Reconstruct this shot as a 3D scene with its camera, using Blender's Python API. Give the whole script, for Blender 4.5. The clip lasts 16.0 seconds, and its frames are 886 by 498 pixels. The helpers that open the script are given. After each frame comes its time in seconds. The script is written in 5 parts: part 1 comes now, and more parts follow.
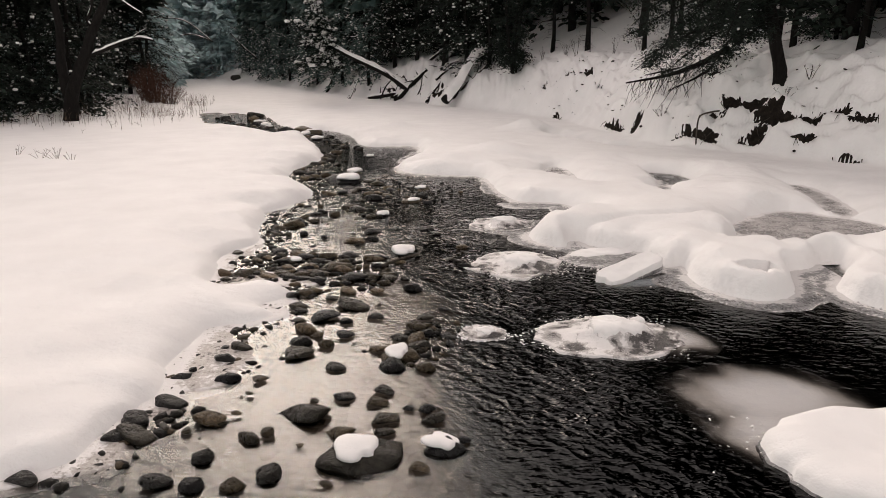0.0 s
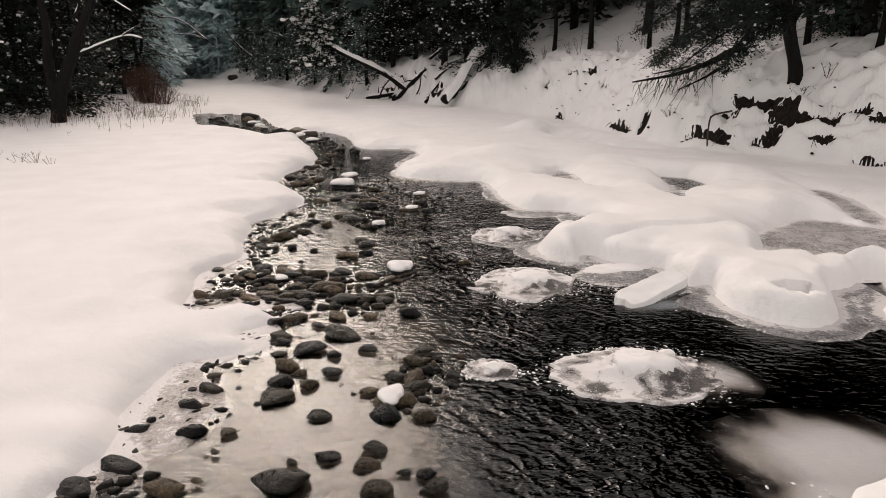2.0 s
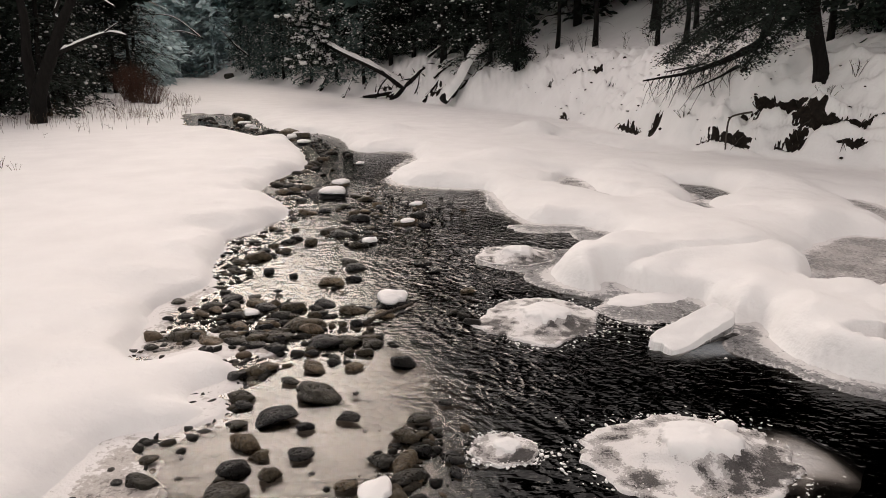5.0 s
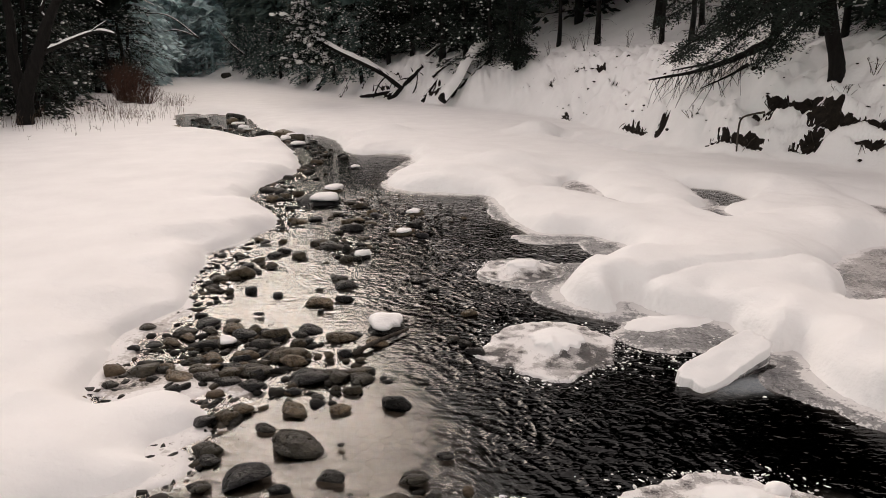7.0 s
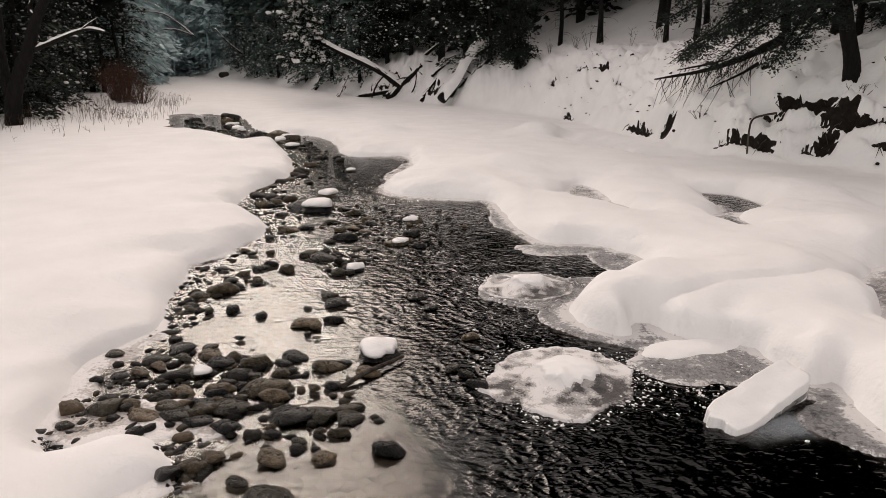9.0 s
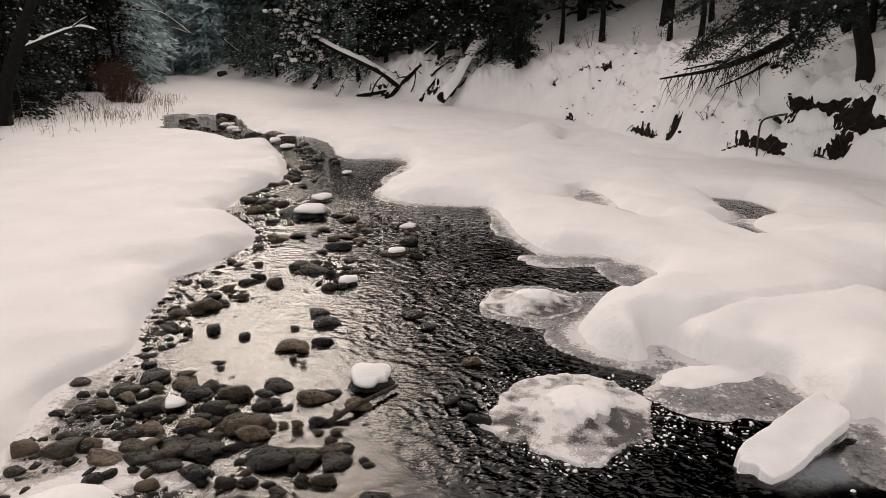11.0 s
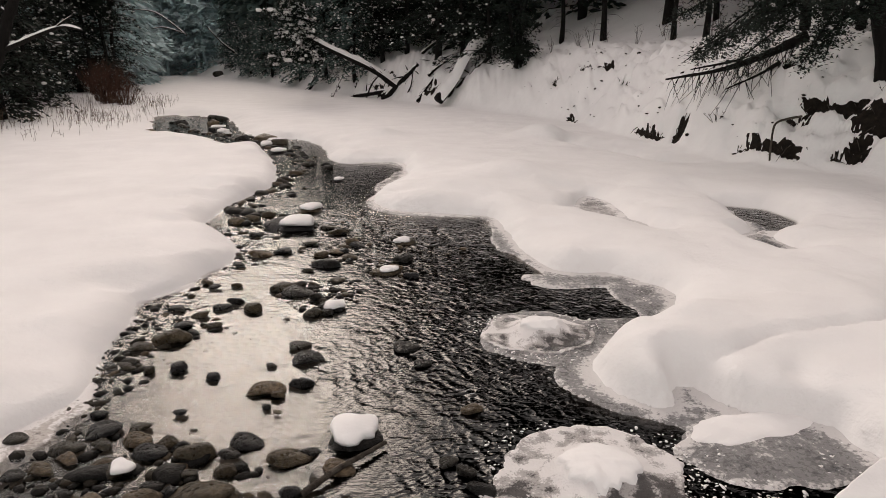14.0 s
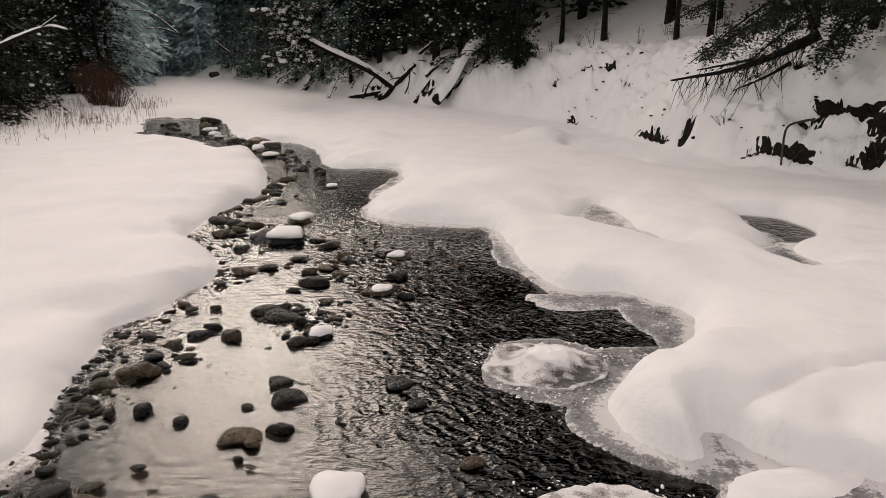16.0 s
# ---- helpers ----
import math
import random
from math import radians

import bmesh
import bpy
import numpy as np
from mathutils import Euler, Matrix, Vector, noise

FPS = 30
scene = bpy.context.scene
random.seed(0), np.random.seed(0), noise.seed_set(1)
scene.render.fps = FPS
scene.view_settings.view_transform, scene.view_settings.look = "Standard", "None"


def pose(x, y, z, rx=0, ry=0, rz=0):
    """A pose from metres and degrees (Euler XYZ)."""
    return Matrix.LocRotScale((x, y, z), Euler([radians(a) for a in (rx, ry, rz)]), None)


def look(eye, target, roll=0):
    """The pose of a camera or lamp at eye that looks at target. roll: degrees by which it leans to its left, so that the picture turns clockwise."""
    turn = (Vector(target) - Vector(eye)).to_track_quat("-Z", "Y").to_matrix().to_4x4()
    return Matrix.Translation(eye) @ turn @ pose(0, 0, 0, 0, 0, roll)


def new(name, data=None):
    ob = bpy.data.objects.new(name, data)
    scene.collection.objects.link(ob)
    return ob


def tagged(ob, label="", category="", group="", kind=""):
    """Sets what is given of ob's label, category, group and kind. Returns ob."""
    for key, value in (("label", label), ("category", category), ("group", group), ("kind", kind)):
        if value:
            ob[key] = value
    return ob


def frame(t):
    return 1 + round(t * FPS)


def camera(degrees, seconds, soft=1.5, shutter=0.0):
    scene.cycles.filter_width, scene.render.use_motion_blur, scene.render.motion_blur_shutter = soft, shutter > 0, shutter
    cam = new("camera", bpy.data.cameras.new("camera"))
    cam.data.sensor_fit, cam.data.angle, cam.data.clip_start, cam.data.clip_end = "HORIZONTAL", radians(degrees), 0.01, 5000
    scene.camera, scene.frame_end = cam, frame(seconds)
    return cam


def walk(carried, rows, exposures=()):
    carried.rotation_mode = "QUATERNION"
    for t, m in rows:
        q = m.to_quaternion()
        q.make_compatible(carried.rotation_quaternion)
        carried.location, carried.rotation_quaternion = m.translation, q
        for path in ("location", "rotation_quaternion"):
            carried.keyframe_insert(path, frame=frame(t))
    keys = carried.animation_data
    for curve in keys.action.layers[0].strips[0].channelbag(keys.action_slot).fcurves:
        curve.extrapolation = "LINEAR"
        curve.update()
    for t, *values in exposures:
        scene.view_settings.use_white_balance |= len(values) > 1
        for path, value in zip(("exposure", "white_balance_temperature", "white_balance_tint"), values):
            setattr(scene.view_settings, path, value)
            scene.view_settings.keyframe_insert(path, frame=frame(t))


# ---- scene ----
PATH = [
    (0, (0.134, -1.217, 3.352), (0.114, 0.712, 2.822), 0.1),
    (1, (0.115, -0.65, 3.338), (0.096, 1.279, 2.807), 0.0),
    (2, (0.1, -0.066, 3.324), (0.082, 1.862, 2.793), 0.0),
    (3, (0.088, 0.517, 3.312), (0.072, 2.444, 2.779), -0.0),
    (4, (0.079, 1.086, 3.301), (0.064, 3.013, 2.767), -0.0),
    (5, (0.074, 1.631, 3.292), (0.059, 3.558, 2.757), -0.0),
    (6.5, (0.07, 2.388, 3.281), (0.057, 4.315, 2.744), -0.1),
    (8, (0.071, 3.063, 3.274), (0.059, 4.989, 2.735), -0.1),
    (9, (0.074, 3.469, 3.271), (0.063, 5.395, 2.731), -0.1),
    (10, (0.079, 3.844, 3.271), (0.068, 5.769, 2.73), -0.1),
    (11.5, (0.088, 4.366, 3.275), (0.079, 6.291, 2.732), -0.1),
    (13, (0.098, 4.877, 3.284), (0.092, 6.801, 2.741), -0.2),
    (14, (0.106, 5.236, 3.294), (0.101, 7.161, 2.75), -0.2),
    (15, (0.114, 5.635, 3.306), (0.111, 7.559, 2.762), -0.3),
    (16, (0.121, 6.094, 3.321), (0.121, 8.019, 2.777), -0.3),
]
cam = camera(67.1, 16.0, soft=0.5)
walk(cam, [(t, look(eye, target, roll)) for t, eye, target, roll in PATH],
     exposures=[(0.0, -0.03), (8.5, -0.06), (16.0, -0.15)])

# ---------------------------------------------------------------- light
world = bpy.data.worlds.new("world")
scene.world = world
world.use_nodes = True
wn = world.node_tree
bg = wn.nodes["Background"]
sky = wn.nodes.new("ShaderNodeTexSky")
sky.sky_type = 'NISHITA'
sky.sun_disc = False
sky.sun_elevation = radians(28)
sky.sun_rotation = radians(-15)
sky.air_density, sky.dust_density, sky.ozone_density = 1.0, 6.0, 0.6
pale = wn.nodes.new("ShaderNodeHueSaturation")          # thin cloud greys the sky
pale.inputs["Saturation"].default_value = 0.35
wn.links.new(sky.outputs[0], pale.inputs["Color"])
cloud = wn.nodes.new("ShaderNodeMixRGB")                # an even veil of high cloud
cloud.inputs[0].default_value = 0.5
cloud.inputs[2].default_value = (7.95, 6.6, 6.1, 1)
wn.links.new(pale.outputs[0], cloud.inputs[1])
wn.links.new(cloud.outputs[0], bg.inputs["Color"])
bg.inputs["Strength"].default_value = 0.166

sun_data = bpy.data.lights.new("sun", 'SUN')
sun_data.energy = 0.68
sun_data.angle = radians(26)
sun_data.color = (1.0, 0.75, 0.58)
sun = new("sun", sun_data)
SUN_AZ, SUN_EL = radians(-15), radians(28)
sun_way = Vector((math.sin(SUN_AZ) * math.cos(SUN_EL), math.cos(SUN_AZ) * math.cos(SUN_EL), math.sin(SUN_EL)))
sun.matrix_world = look(sun_way * 60, (0, 0, 0))


# ---------------------------------------------------------------- helpers
def rnd(seed):
    return random.Random(seed)


def hash01(ix, iy, seed):
    v = (ix.astype(np.int64) * 374761393 + iy.astype(np.int64) * 668265263 + seed * 1442695041) & 0xFFFFFFFF
    v = ((v ^ (v >> 13)) * 1274126177) & 0xFFFFFFFF
    v = (v ^ (v >> 16)) & 0xFFFFFFFF
    return v / 4294967295.0


def vnoise(x, y, seed=0):
    """Smooth value noise from -1 to 1."""
    ix, iy = np.floor(x), np.floor(y)
    fx, fy = x - ix, y - iy
    fx, fy = fx * fx * (3 - 2 * fx), fy * fy * (3 - 2 * fy)
    a, b = hash01(ix, iy, seed), hash01(ix + 1, iy, seed)
    c, d = hash01(ix, iy + 1, seed), hash01(ix + 1, iy + 1, seed)
    return 2 * ((a + (b - a) * fx) * (1 - fy) + (c + (d - c) * fx) * fy) - 1


def fbm(x, y, size, octaves=4, seed=0):
    total, amp = 0.0, 0.5
    for k in range(octaves):
        total = total + amp * vnoise(x / size + 17.3 * k, y / size - 9.1 * k, seed + k)
        size, amp = size * 0.5, amp * 0.5
    return total


def smooth(a, b, v):
    t = np.clip((v - a) / (b - a), 0, 1)
    return t * t * (3 - 2 * t)


def spline(points, steps=4):
    """A smooth line through the points (Catmull-Rom)."""
    p = np.array(points, float)
    p = np.vstack([2 * p[0] - p[1], p, 2 * p[-1] - p[-2]])
    out = []
    for i in range(1, len(p) - 2):
        for s in np.arange(steps) / steps:
            a, b, c, d = p[i - 1], p[i], p[i + 1], p[i + 2]
            out.append(0.5 * (2 * b + (c - a) * s + (2 * a - 5 * b + 4 * c - d) * s * s + (3 * b - a - 3 * c + d) * s ** 3))
    out.append(p[-2])
    return np.array(out)


def inside_distance(x, y, poly, reach=None):
    """Distance to the edge of a polygon, positive inside it; past its reach a mere far value."""
    if reach is not None:
        (x0, y0), (x1, y1) = poly.min(axis=0) - reach, poly.max(axis=0) + reach
        near = (x > x0) & (x < x1) & (y > y0) & (y < y1)
        out = np.full(x.shape, -reach)
        if near.any():
            out[near] = np.maximum(inside_distance(x[near], y[near], poly), -reach)
        return out
    best = np.full(x.shape, 1e9)
    inside = np.zeros(x.shape, bool)
    for (x0, y0), (x1, y1) in zip(poly, np.roll(poly, -1, axis=0)):
        dx, dy = x1 - x0, y1 - y0
        t = np.clip(((x - x0) * dx + (y - y0) * dy) / (dx * dx + dy * dy + 1e-12), 0, 1)
        best = np.minimum(best, (x - x0 - t * dx) ** 2 + (y - y0 - t * dy) ** 2)
        if y0 != y1:
            inside ^= ((y0 > y) != (y1 > y)) & (x < dx * (y - y0) / dy + x0)
    d = np.sqrt(best)
    return np.where(inside, d, -d)


def mesh_of(name, verts, faces, materials, slots=None, soft=True):
    me = bpy.data.meshes.new(name)
    verts = np.asarray(verts, dtype=np.float32)
    if isinstance(faces, np.ndarray):
        sizes, loops = np.full(len(faces), faces.shape[1]), faces.ravel()
    else:
        sizes, loops = np.array([len(f) for f in faces]), np.array([i for f in faces for i in f])
    me.vertices.add(len(verts))
    me.vertices.foreach_set("co", verts.ravel())
    me.loops.add(len(loops))
    me.loops.foreach_set("vertex_index", loops.astype(np.int32))
    me.polygons.add(len(sizes))
    me.polygons.foreach_set("loop_start", (np.cumsum(sizes) - sizes).astype(np.int32))
    me.update(calc_edges=True)
    for m in materials:
        me.materials.append(m)
    if slots is not None:
        me.polygons.foreach_set("material_index", np.asarray(slots, dtype=np.int32))
    if soft:
        me.polygons.foreach_set("use_smooth", np.ones(len(me.polygons), bool))
    me.update()
    return me


def child(name, me, parent, label=""):
    ob = new(name, me)
    ob.parent = parent
    return tagged(ob, label)


def grid_faces(nx, ny, keep=None):
    i = np.arange((nx - 1) * (ny - 1))
    cx, cy = i % (nx - 1), i // (nx - 1)
    a = cy * nx + cx
    f = np.stack([a, a + 1, a + 1 + nx, a + nx], axis=1)
    return f if keep is None else f[keep]


def axis(fine0, fine1, step, low, high, grow=1.12):
    mid = list(np.arange(fine0, fine1 + 1e-6, step))
    s, v = step, fine1
    while v < high:
        s *= grow
        v += s
        mid.append(v)
    s, v, left = step, fine0, []
    while v > low:
        s *= grow
        v -= s
        left.append(v)
    return np.array(left[::-1] + mid)


def tube(path, radii, sides=8, verts=None, faces=None, wobble=0.0, seed=0):
    """A tapered round tube along a path; appended to verts and faces."""
    verts = [] if verts is None else verts
    faces = [] if faces is None else faces
    r = rnd(seed)
    n = len(path)
    base = len(verts)
    up0 = Vector((0.13, 0.31, 1)).normalized()
    for i, (p, rad) in enumerate(zip(path, radii)):
        p = Vector(p)
        way = (Vector(path[min(i + 1, n - 1)]) - Vector(path[max(i - 1, 0)])).normalized()
        side = way.cross(up0)
        if side.length < 0.1:
            side = way.cross(Vector((1, 0, 0)))
        side.normalize()
        up = side.cross(way)
        for k in range(sides):
            a = 2 * math.pi * k / sides
            rr = rad * (1 + wobble * (r.random() - 0.5))
            q = p + side * (math.cos(a) * rr) + up * (math.sin(a) * rr)
            verts.append((q.x, q.y, q.z))
    for i in range(n - 1):
        for k in range(sides):
            a, b = base + i * sides + k, base + i * sides + (k + 1) % sides
            faces.append((a, b, b + sides, a + sides))
    faces.append(tuple(base + k for k in range(sides))[::-1])
    faces.append(tuple(base + (n - 1) * sides + k for k in range(sides)))
    return verts, faces


# ---------------------------------------------------------------- materials
class Nodes:
    """A short way of writing node materials."""

    def __init__(self, name):
        self.mat = bpy.data.materials.new(name)
        self.mat.use_nodes = True
        self.tree = self.mat.node_tree
        self.bsdf = self.tree.nodes["Principled BSDF"]
        self.out = self.tree.nodes["Material Output"]
        self.place = self.tree.nodes.new("ShaderNodeNewGeometry").outputs["Position"]

    def add(self, kind, **inputs):
        n = self.tree.nodes.new(kind)
        for key, value in inputs.items():
            self.put(n.inputs[key.replace("_", " ")], value)
        return n

    def put(self, socket, value):
        if hasattr(value, "is_output"):
            self.tree.links.new(value, socket)
        else:
            socket.default_value = value

    def local(self):
        self.place = self.tree.nodes.new("ShaderNodeTexCoord").outputs["Object"]
        return self

    def noise(self, scale, detail=4.0, rough=0.55, stretch=None, turn=0.0):
        n = self.tree.nodes.new("ShaderNodeTexNoise")
        n.inputs["Scale"].default_value, n.inputs["Detail"].default_value, n.inputs["Roughness"].default_value = scale, detail, rough
        where = self.place
        if turn:
            m = self.tree.nodes.new("ShaderNodeMapping")
            m.inputs["Rotation"].default_value = (0.0, 0.0, math.radians(turn))
            self.tree.links.new(where, m.inputs["Vector"])
            where = m.outputs[0]
        if stretch:
            m = self.tree.nodes.new("ShaderNodeMapping")
            m.inputs["Scale"].default_value = stretch
            self.tree.links.new(where, m.inputs["Vector"])
            where = m.outputs[0]
        self.tree.links.new(where, n.inputs["Vector"])
        return n.outputs["Fac"]

    def ramp(self, fac, *stops):
        n = self.tree.nodes.new("ShaderNodeValToRGB")
        while len(n.color_ramp.elements) < len(stops):
            n.color_ramp.elements.new(0.5)
        for e, (p, c) in zip(n.color_ramp.elements, stops):
            e.position = p
            e.color = (*c, 1) if isinstance(c, tuple) else (c, c, c, 1)
        self.tree.links.new(fac, n.inputs[0])
        return n.outputs[0]

    def mix(self, fac, a, b, how='MIX'):
        n = self.tree.nodes.new("ShaderNodeMixRGB")
        n.blend_type = how
        for s, v in zip(n.inputs, (fac, a, b)):
            self.put(s, (*v, 1) if isinstance(v, tuple) and len(v) == 3 else v)
        return n.outputs[0]

    def math(self, how, a, b=0.0):
        n = self.tree.nodes.new("ShaderNodeMath")
        n.operation = how
        self.put(n.inputs[0], a)
        self.put(n.inputs[1], b)
        return n.outputs[0]

    def bump(self, height, distance, strength=1.0, after=None):
        n = self.tree.nodes.new("ShaderNodeBump")
        n.inputs["Distance"].default_value = distance
        self.put(n.inputs["Strength"], strength)
        self.put(n.inputs["Height"], height)
        if after is not None:
            self.tree.links.new(after, n.inputs["Normal"])
        return n.outputs[0]

    def done(self, colour, rough, normal=None, **more):
        self.put(self.bsdf.inputs["Base Color"], (*colour, 1) if isinstance(colour, tuple) else colour)
        self.put(self.bsdf.inputs["Roughness"], rough)
        if normal is not None:
            self.tree.links.new(normal, self.bsdf.inputs["Normal"])
        for key, value in more.items():
            self.put(self.bsdf.inputs[key.replace("_", " ")], value)
        return self.mat


def snow_material():
    n = Nodes("snow")
    big, fine = n.noise(0.9, 5), n.noise(38, 4)
    col = n.ramp(big, (0.25, (0.80, 0.79, 0.78)), (0.75, (0.88, 0.87, 0.86)))
    nor = n.bump(n.noise(7, 4), 0.012, 0.8)
    return n.done(col, 0.75, n.bump(fine, 0.004, 0.8, nor), Specular_IOR_Level=0.25)


def ground_material():
    """Snow above the waterline, brown gravel below it."""
    n = Nodes("snow_and_gravel")
    big = n.noise(0.9, 5)
    col = n.ramp(big, (0.25, (0.80, 0.79, 0.78)), (0.75, (0.88, 0.87, 0.86)))
    nor = n.bump(n.noise(38, 4), 0.004, 0.8, n.bump(n.noise(6, 5, 0.6), 0.03, 0.8))
    n.done(col, 0.75, nor, Specular_IOR_Level=0.25)
    v = n.tree.nodes.new("ShaderNodeTexVoronoi")
    v.inputs["Scale"].default_value = 9.0
    n.tree.links.new(n.place, v.inputs["Vector"])
    tint = n.mix(0.7, v.outputs["Color"], n.noise(2.0, 4))
    brown = n.ramp(tint, (0.25, (0.016, 0.013, 0.010)), (0.5, (0.036, 0.029, 0.022)), (0.75, (0.085, 0.068, 0.052)))
    # Pale silt; part of the pool's sky glow is painted into it.
    silt_glow = n.tree.nodes.new("ShaderNodeAttribute")
    silt_glow.attribute_name = "silt_glow"
    glow_tone = n.ramp(n.noise(5, 5), (0.3, (0.075, 0.060, 0.046)), (0.7, (0.14, 0.112, 0.086)))
    brown = n.mix(silt_glow.outputs["Fac"], brown, glow_tone)
    bed = n.add("ShaderNodeBsdfPrincipled", Roughness=0.6)
    n.tree.links.new(brown, bed.inputs["Base Color"])
    n.tree.links.new(n.bump(v.outputs["Distance"], 0.05, 0.7), bed.inputs["Normal"])
    wet = n.tree.nodes.new("ShaderNodeAttribute")
    wet.attribute_name = "wet"
    mix = n.tree.nodes.new("ShaderNodeMixShader")
    n.tree.links.new(n.ramp(wet.outputs["Fac"], (0.53, 0.0), (0.56, 1.0)), mix.inputs[0])
    n.tree.links.new(n.bsdf.outputs[0], mix.inputs[1])
    n.tree.links.new(bed.outputs[0], mix.inputs[2])
    n.tree.links.new(mix.outputs[0], n.out.inputs["Surface"])
    return n.mat


def earth_material():
    n = Nodes("bare_earth")
    col = n.ramp(n.noise(6, 6, 0.7), (0.3, (0.008, 0.0065, 0.0055)), (0.6, (0.022, 0.017, 0.013)), (0.8, (0.055, 0.043, 0.032)))
    return n.done(col, 0.95, n.bump(n.noise(14, 6, 0.7), 0.08, 1.0), Specular_IOR_Level=0.15)


def water_material():
    """Clear brown water: the sky's gloss over what shows of the bed."""
    n = Nodes("water")
    riffle = n.tree.nodes.new("ShaderNodeAttribute")
    riffle.attribute_name = "riffle"
    r = riffle.outputs["Fac"]
    def crests(scale, rough, stretch, turn):
        """Sharp-crested small waves."""
        v = n.math('ABSOLUTE', n.math('SUBTRACT', n.noise(scale, 1.6, rough, stretch, turn), 0.5))
        return n.math('SUBTRACT', 0.5, v)

    calm = n.bump(n.noise(1.7, 3, 0.5, (0.8, 1.4, 1.0), 30), 0.03, 0.45)
    calm = n.bump(n.noise(8, 3, 0.55, (0.6, 1.6, 1.0)), 0.02, 0.55, calm)
    rough1 = n.bump(crests(3.5, 0.6, (0.8, 1.2, 1.0), 50), 0.095, r, calm)
    rough2 = n.bump(crests(8.5, 0.55, (0.75, 1.3, 1.0), -35), 0.036, r, rough1)
    fres = n.add("ShaderNodeFresnel", IOR=1.333)
    n.tree.links.new(rough2, fres.inputs["Normal"])
    gloss = n.add("ShaderNodeBsdfGlossy", Roughness=0.03)
    n.tree.links.new(rough2, gloss.inputs["Normal"])
    clear = n.add("ShaderNodeBsdfTransparent")
    deep = n.tree.nodes.new("ShaderNodeAttribute")
    deep.attribute_name = "depth"
    tint = n.ramp(deep.outputs["Fac"], (0.0, (0.98, 0.97, 0.955)), (0.14, (0.72, 0.695, 0.66)), (0.3, (0.22, 0.205, 0.19)), (0.5, (0.06, 0.055, 0.05)), (1.0, (0.006, 0.006, 0.007)))
    n.tree.links.new(tint, clear.inputs["Color"])
    mix = n.tree.nodes.new("ShaderNodeMixShader")
    n.tree.links.new(fres.outputs[0], mix.inputs[0])
    n.tree.links.new(clear.outputs[0], mix.inputs[1])
    n.tree.links.new(gloss.outputs[0], mix.inputs[2])
    n.tree.links.new(mix.outputs[0], n.out.inputs["Surface"])
    return n.mat


def ice_material(name, clear, milky, white, scale):
    """Ice whose frost follows the sheet: clear and dark, milky grey, white with rime."""
    n = Nodes(name)
    frost = n.tree.nodes.new("ShaderNodeAttribute")
    frost.attribute_name = "frost"
    mid, fine = n.noise(scale, 5, 0.6), n.noise(scale * 7, 4, 0.65)
    v = n.math('ADD', frost.outputs["Fac"], n.math('MULTIPLY', n.math('SUBTRACT', mid, 0.5), 1.0))
    v = n.math('ADD', v, n.math('MULTIPLY', n.math('SUBTRACT', fine, 0.5), 1.05))
    col = n.ramp(v, (0.18, clear), (0.36, milky), (0.56, milky), (0.72, white))
    gloss = n.ramp(v, (0.3, 0.15), (0.7, 0.65))
    return n.done(col, gloss, n.bump(v, 0.035, 0.7))


def stone_material():
    """River stone: grey, olive and brown, wet and glossy, with pale mineral flecks."""
    n = Nodes("wet_stone").local()
    info = n.tree.nodes.new("ShaderNodeObjectInfo")
    tone = n.ramp(info.outputs["Random"], (0.0, (0.007, 0.007, 0.008)), (0.35, (0.014, 0.013, 0.011)), (0.55, (0.034, 0.029, 0.018)), (0.8, (0.075, 0.058, 0.034)), (1.0, (0.17, 0.125, 0.078)))
    spots = n.ramp(n.noise(5, 8, 0.72), (0.30, 0.4), (0.52, 1.0), (0.72, 2.2))
    col = n.mix(1.0, tone, spots, 'MULTIPLY')
    wear = n.noise(4, 5)
    nor = n.bump(n.noise(3.2, 5, 0.6), 0.12, 0.8)
    return n.done(col, n.ramp(wear, (0.35, 0.2), (0.65, 0.6)), n.bump(n.noise(14, 6, 0.7), 0.05, 0.8, nor), Specular_IOR_Level=0.36)


def pebble_material():
    n = Nodes("wet_pebbles")
    isle = n.tree.nodes.new("ShaderNodeNewGeometry").outputs["Random Per Island"]
    tone = n.ramp(isle, (0.0, (0.005, 0.005, 0.0048)), (0.6, (0.012, 0.011, 0.008)), (0.85, (0.034, 0.028, 0.019)), (1.0, (0.09, 0.066, 0.042)))
    col = n.mix(1.0, tone, n.ramp(n.noise(30, 4), (0.3, 0.6), (0.7, 1.3)), 'MULTIPLY')
    return n.done(col, 0.55, n.bump(n.noise(30, 4), 0.03, 0.7), Specular_IOR_Level=0.16)


def bark_material(name, dark, light):
    n = Nodes(name)
    ridges = n.noise(9, 6, 0.7, (1.0, 1.0, 0.22))
    col = n.ramp(ridges, (0.3, dark), (0.7, light))
    return n.done(col, 0.95, n.bump(ridges, 0.05, 1.0), Specular_IOR_Level=0.2)


def needle_material(name, dark, light):
    n = Nodes(name)
    isle = n.tree.nodes.new("ShaderNodeNewGeometry").outputs["Random Per Island"]
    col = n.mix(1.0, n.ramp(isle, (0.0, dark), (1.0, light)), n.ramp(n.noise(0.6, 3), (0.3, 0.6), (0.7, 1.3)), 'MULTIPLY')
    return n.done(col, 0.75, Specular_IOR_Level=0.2)


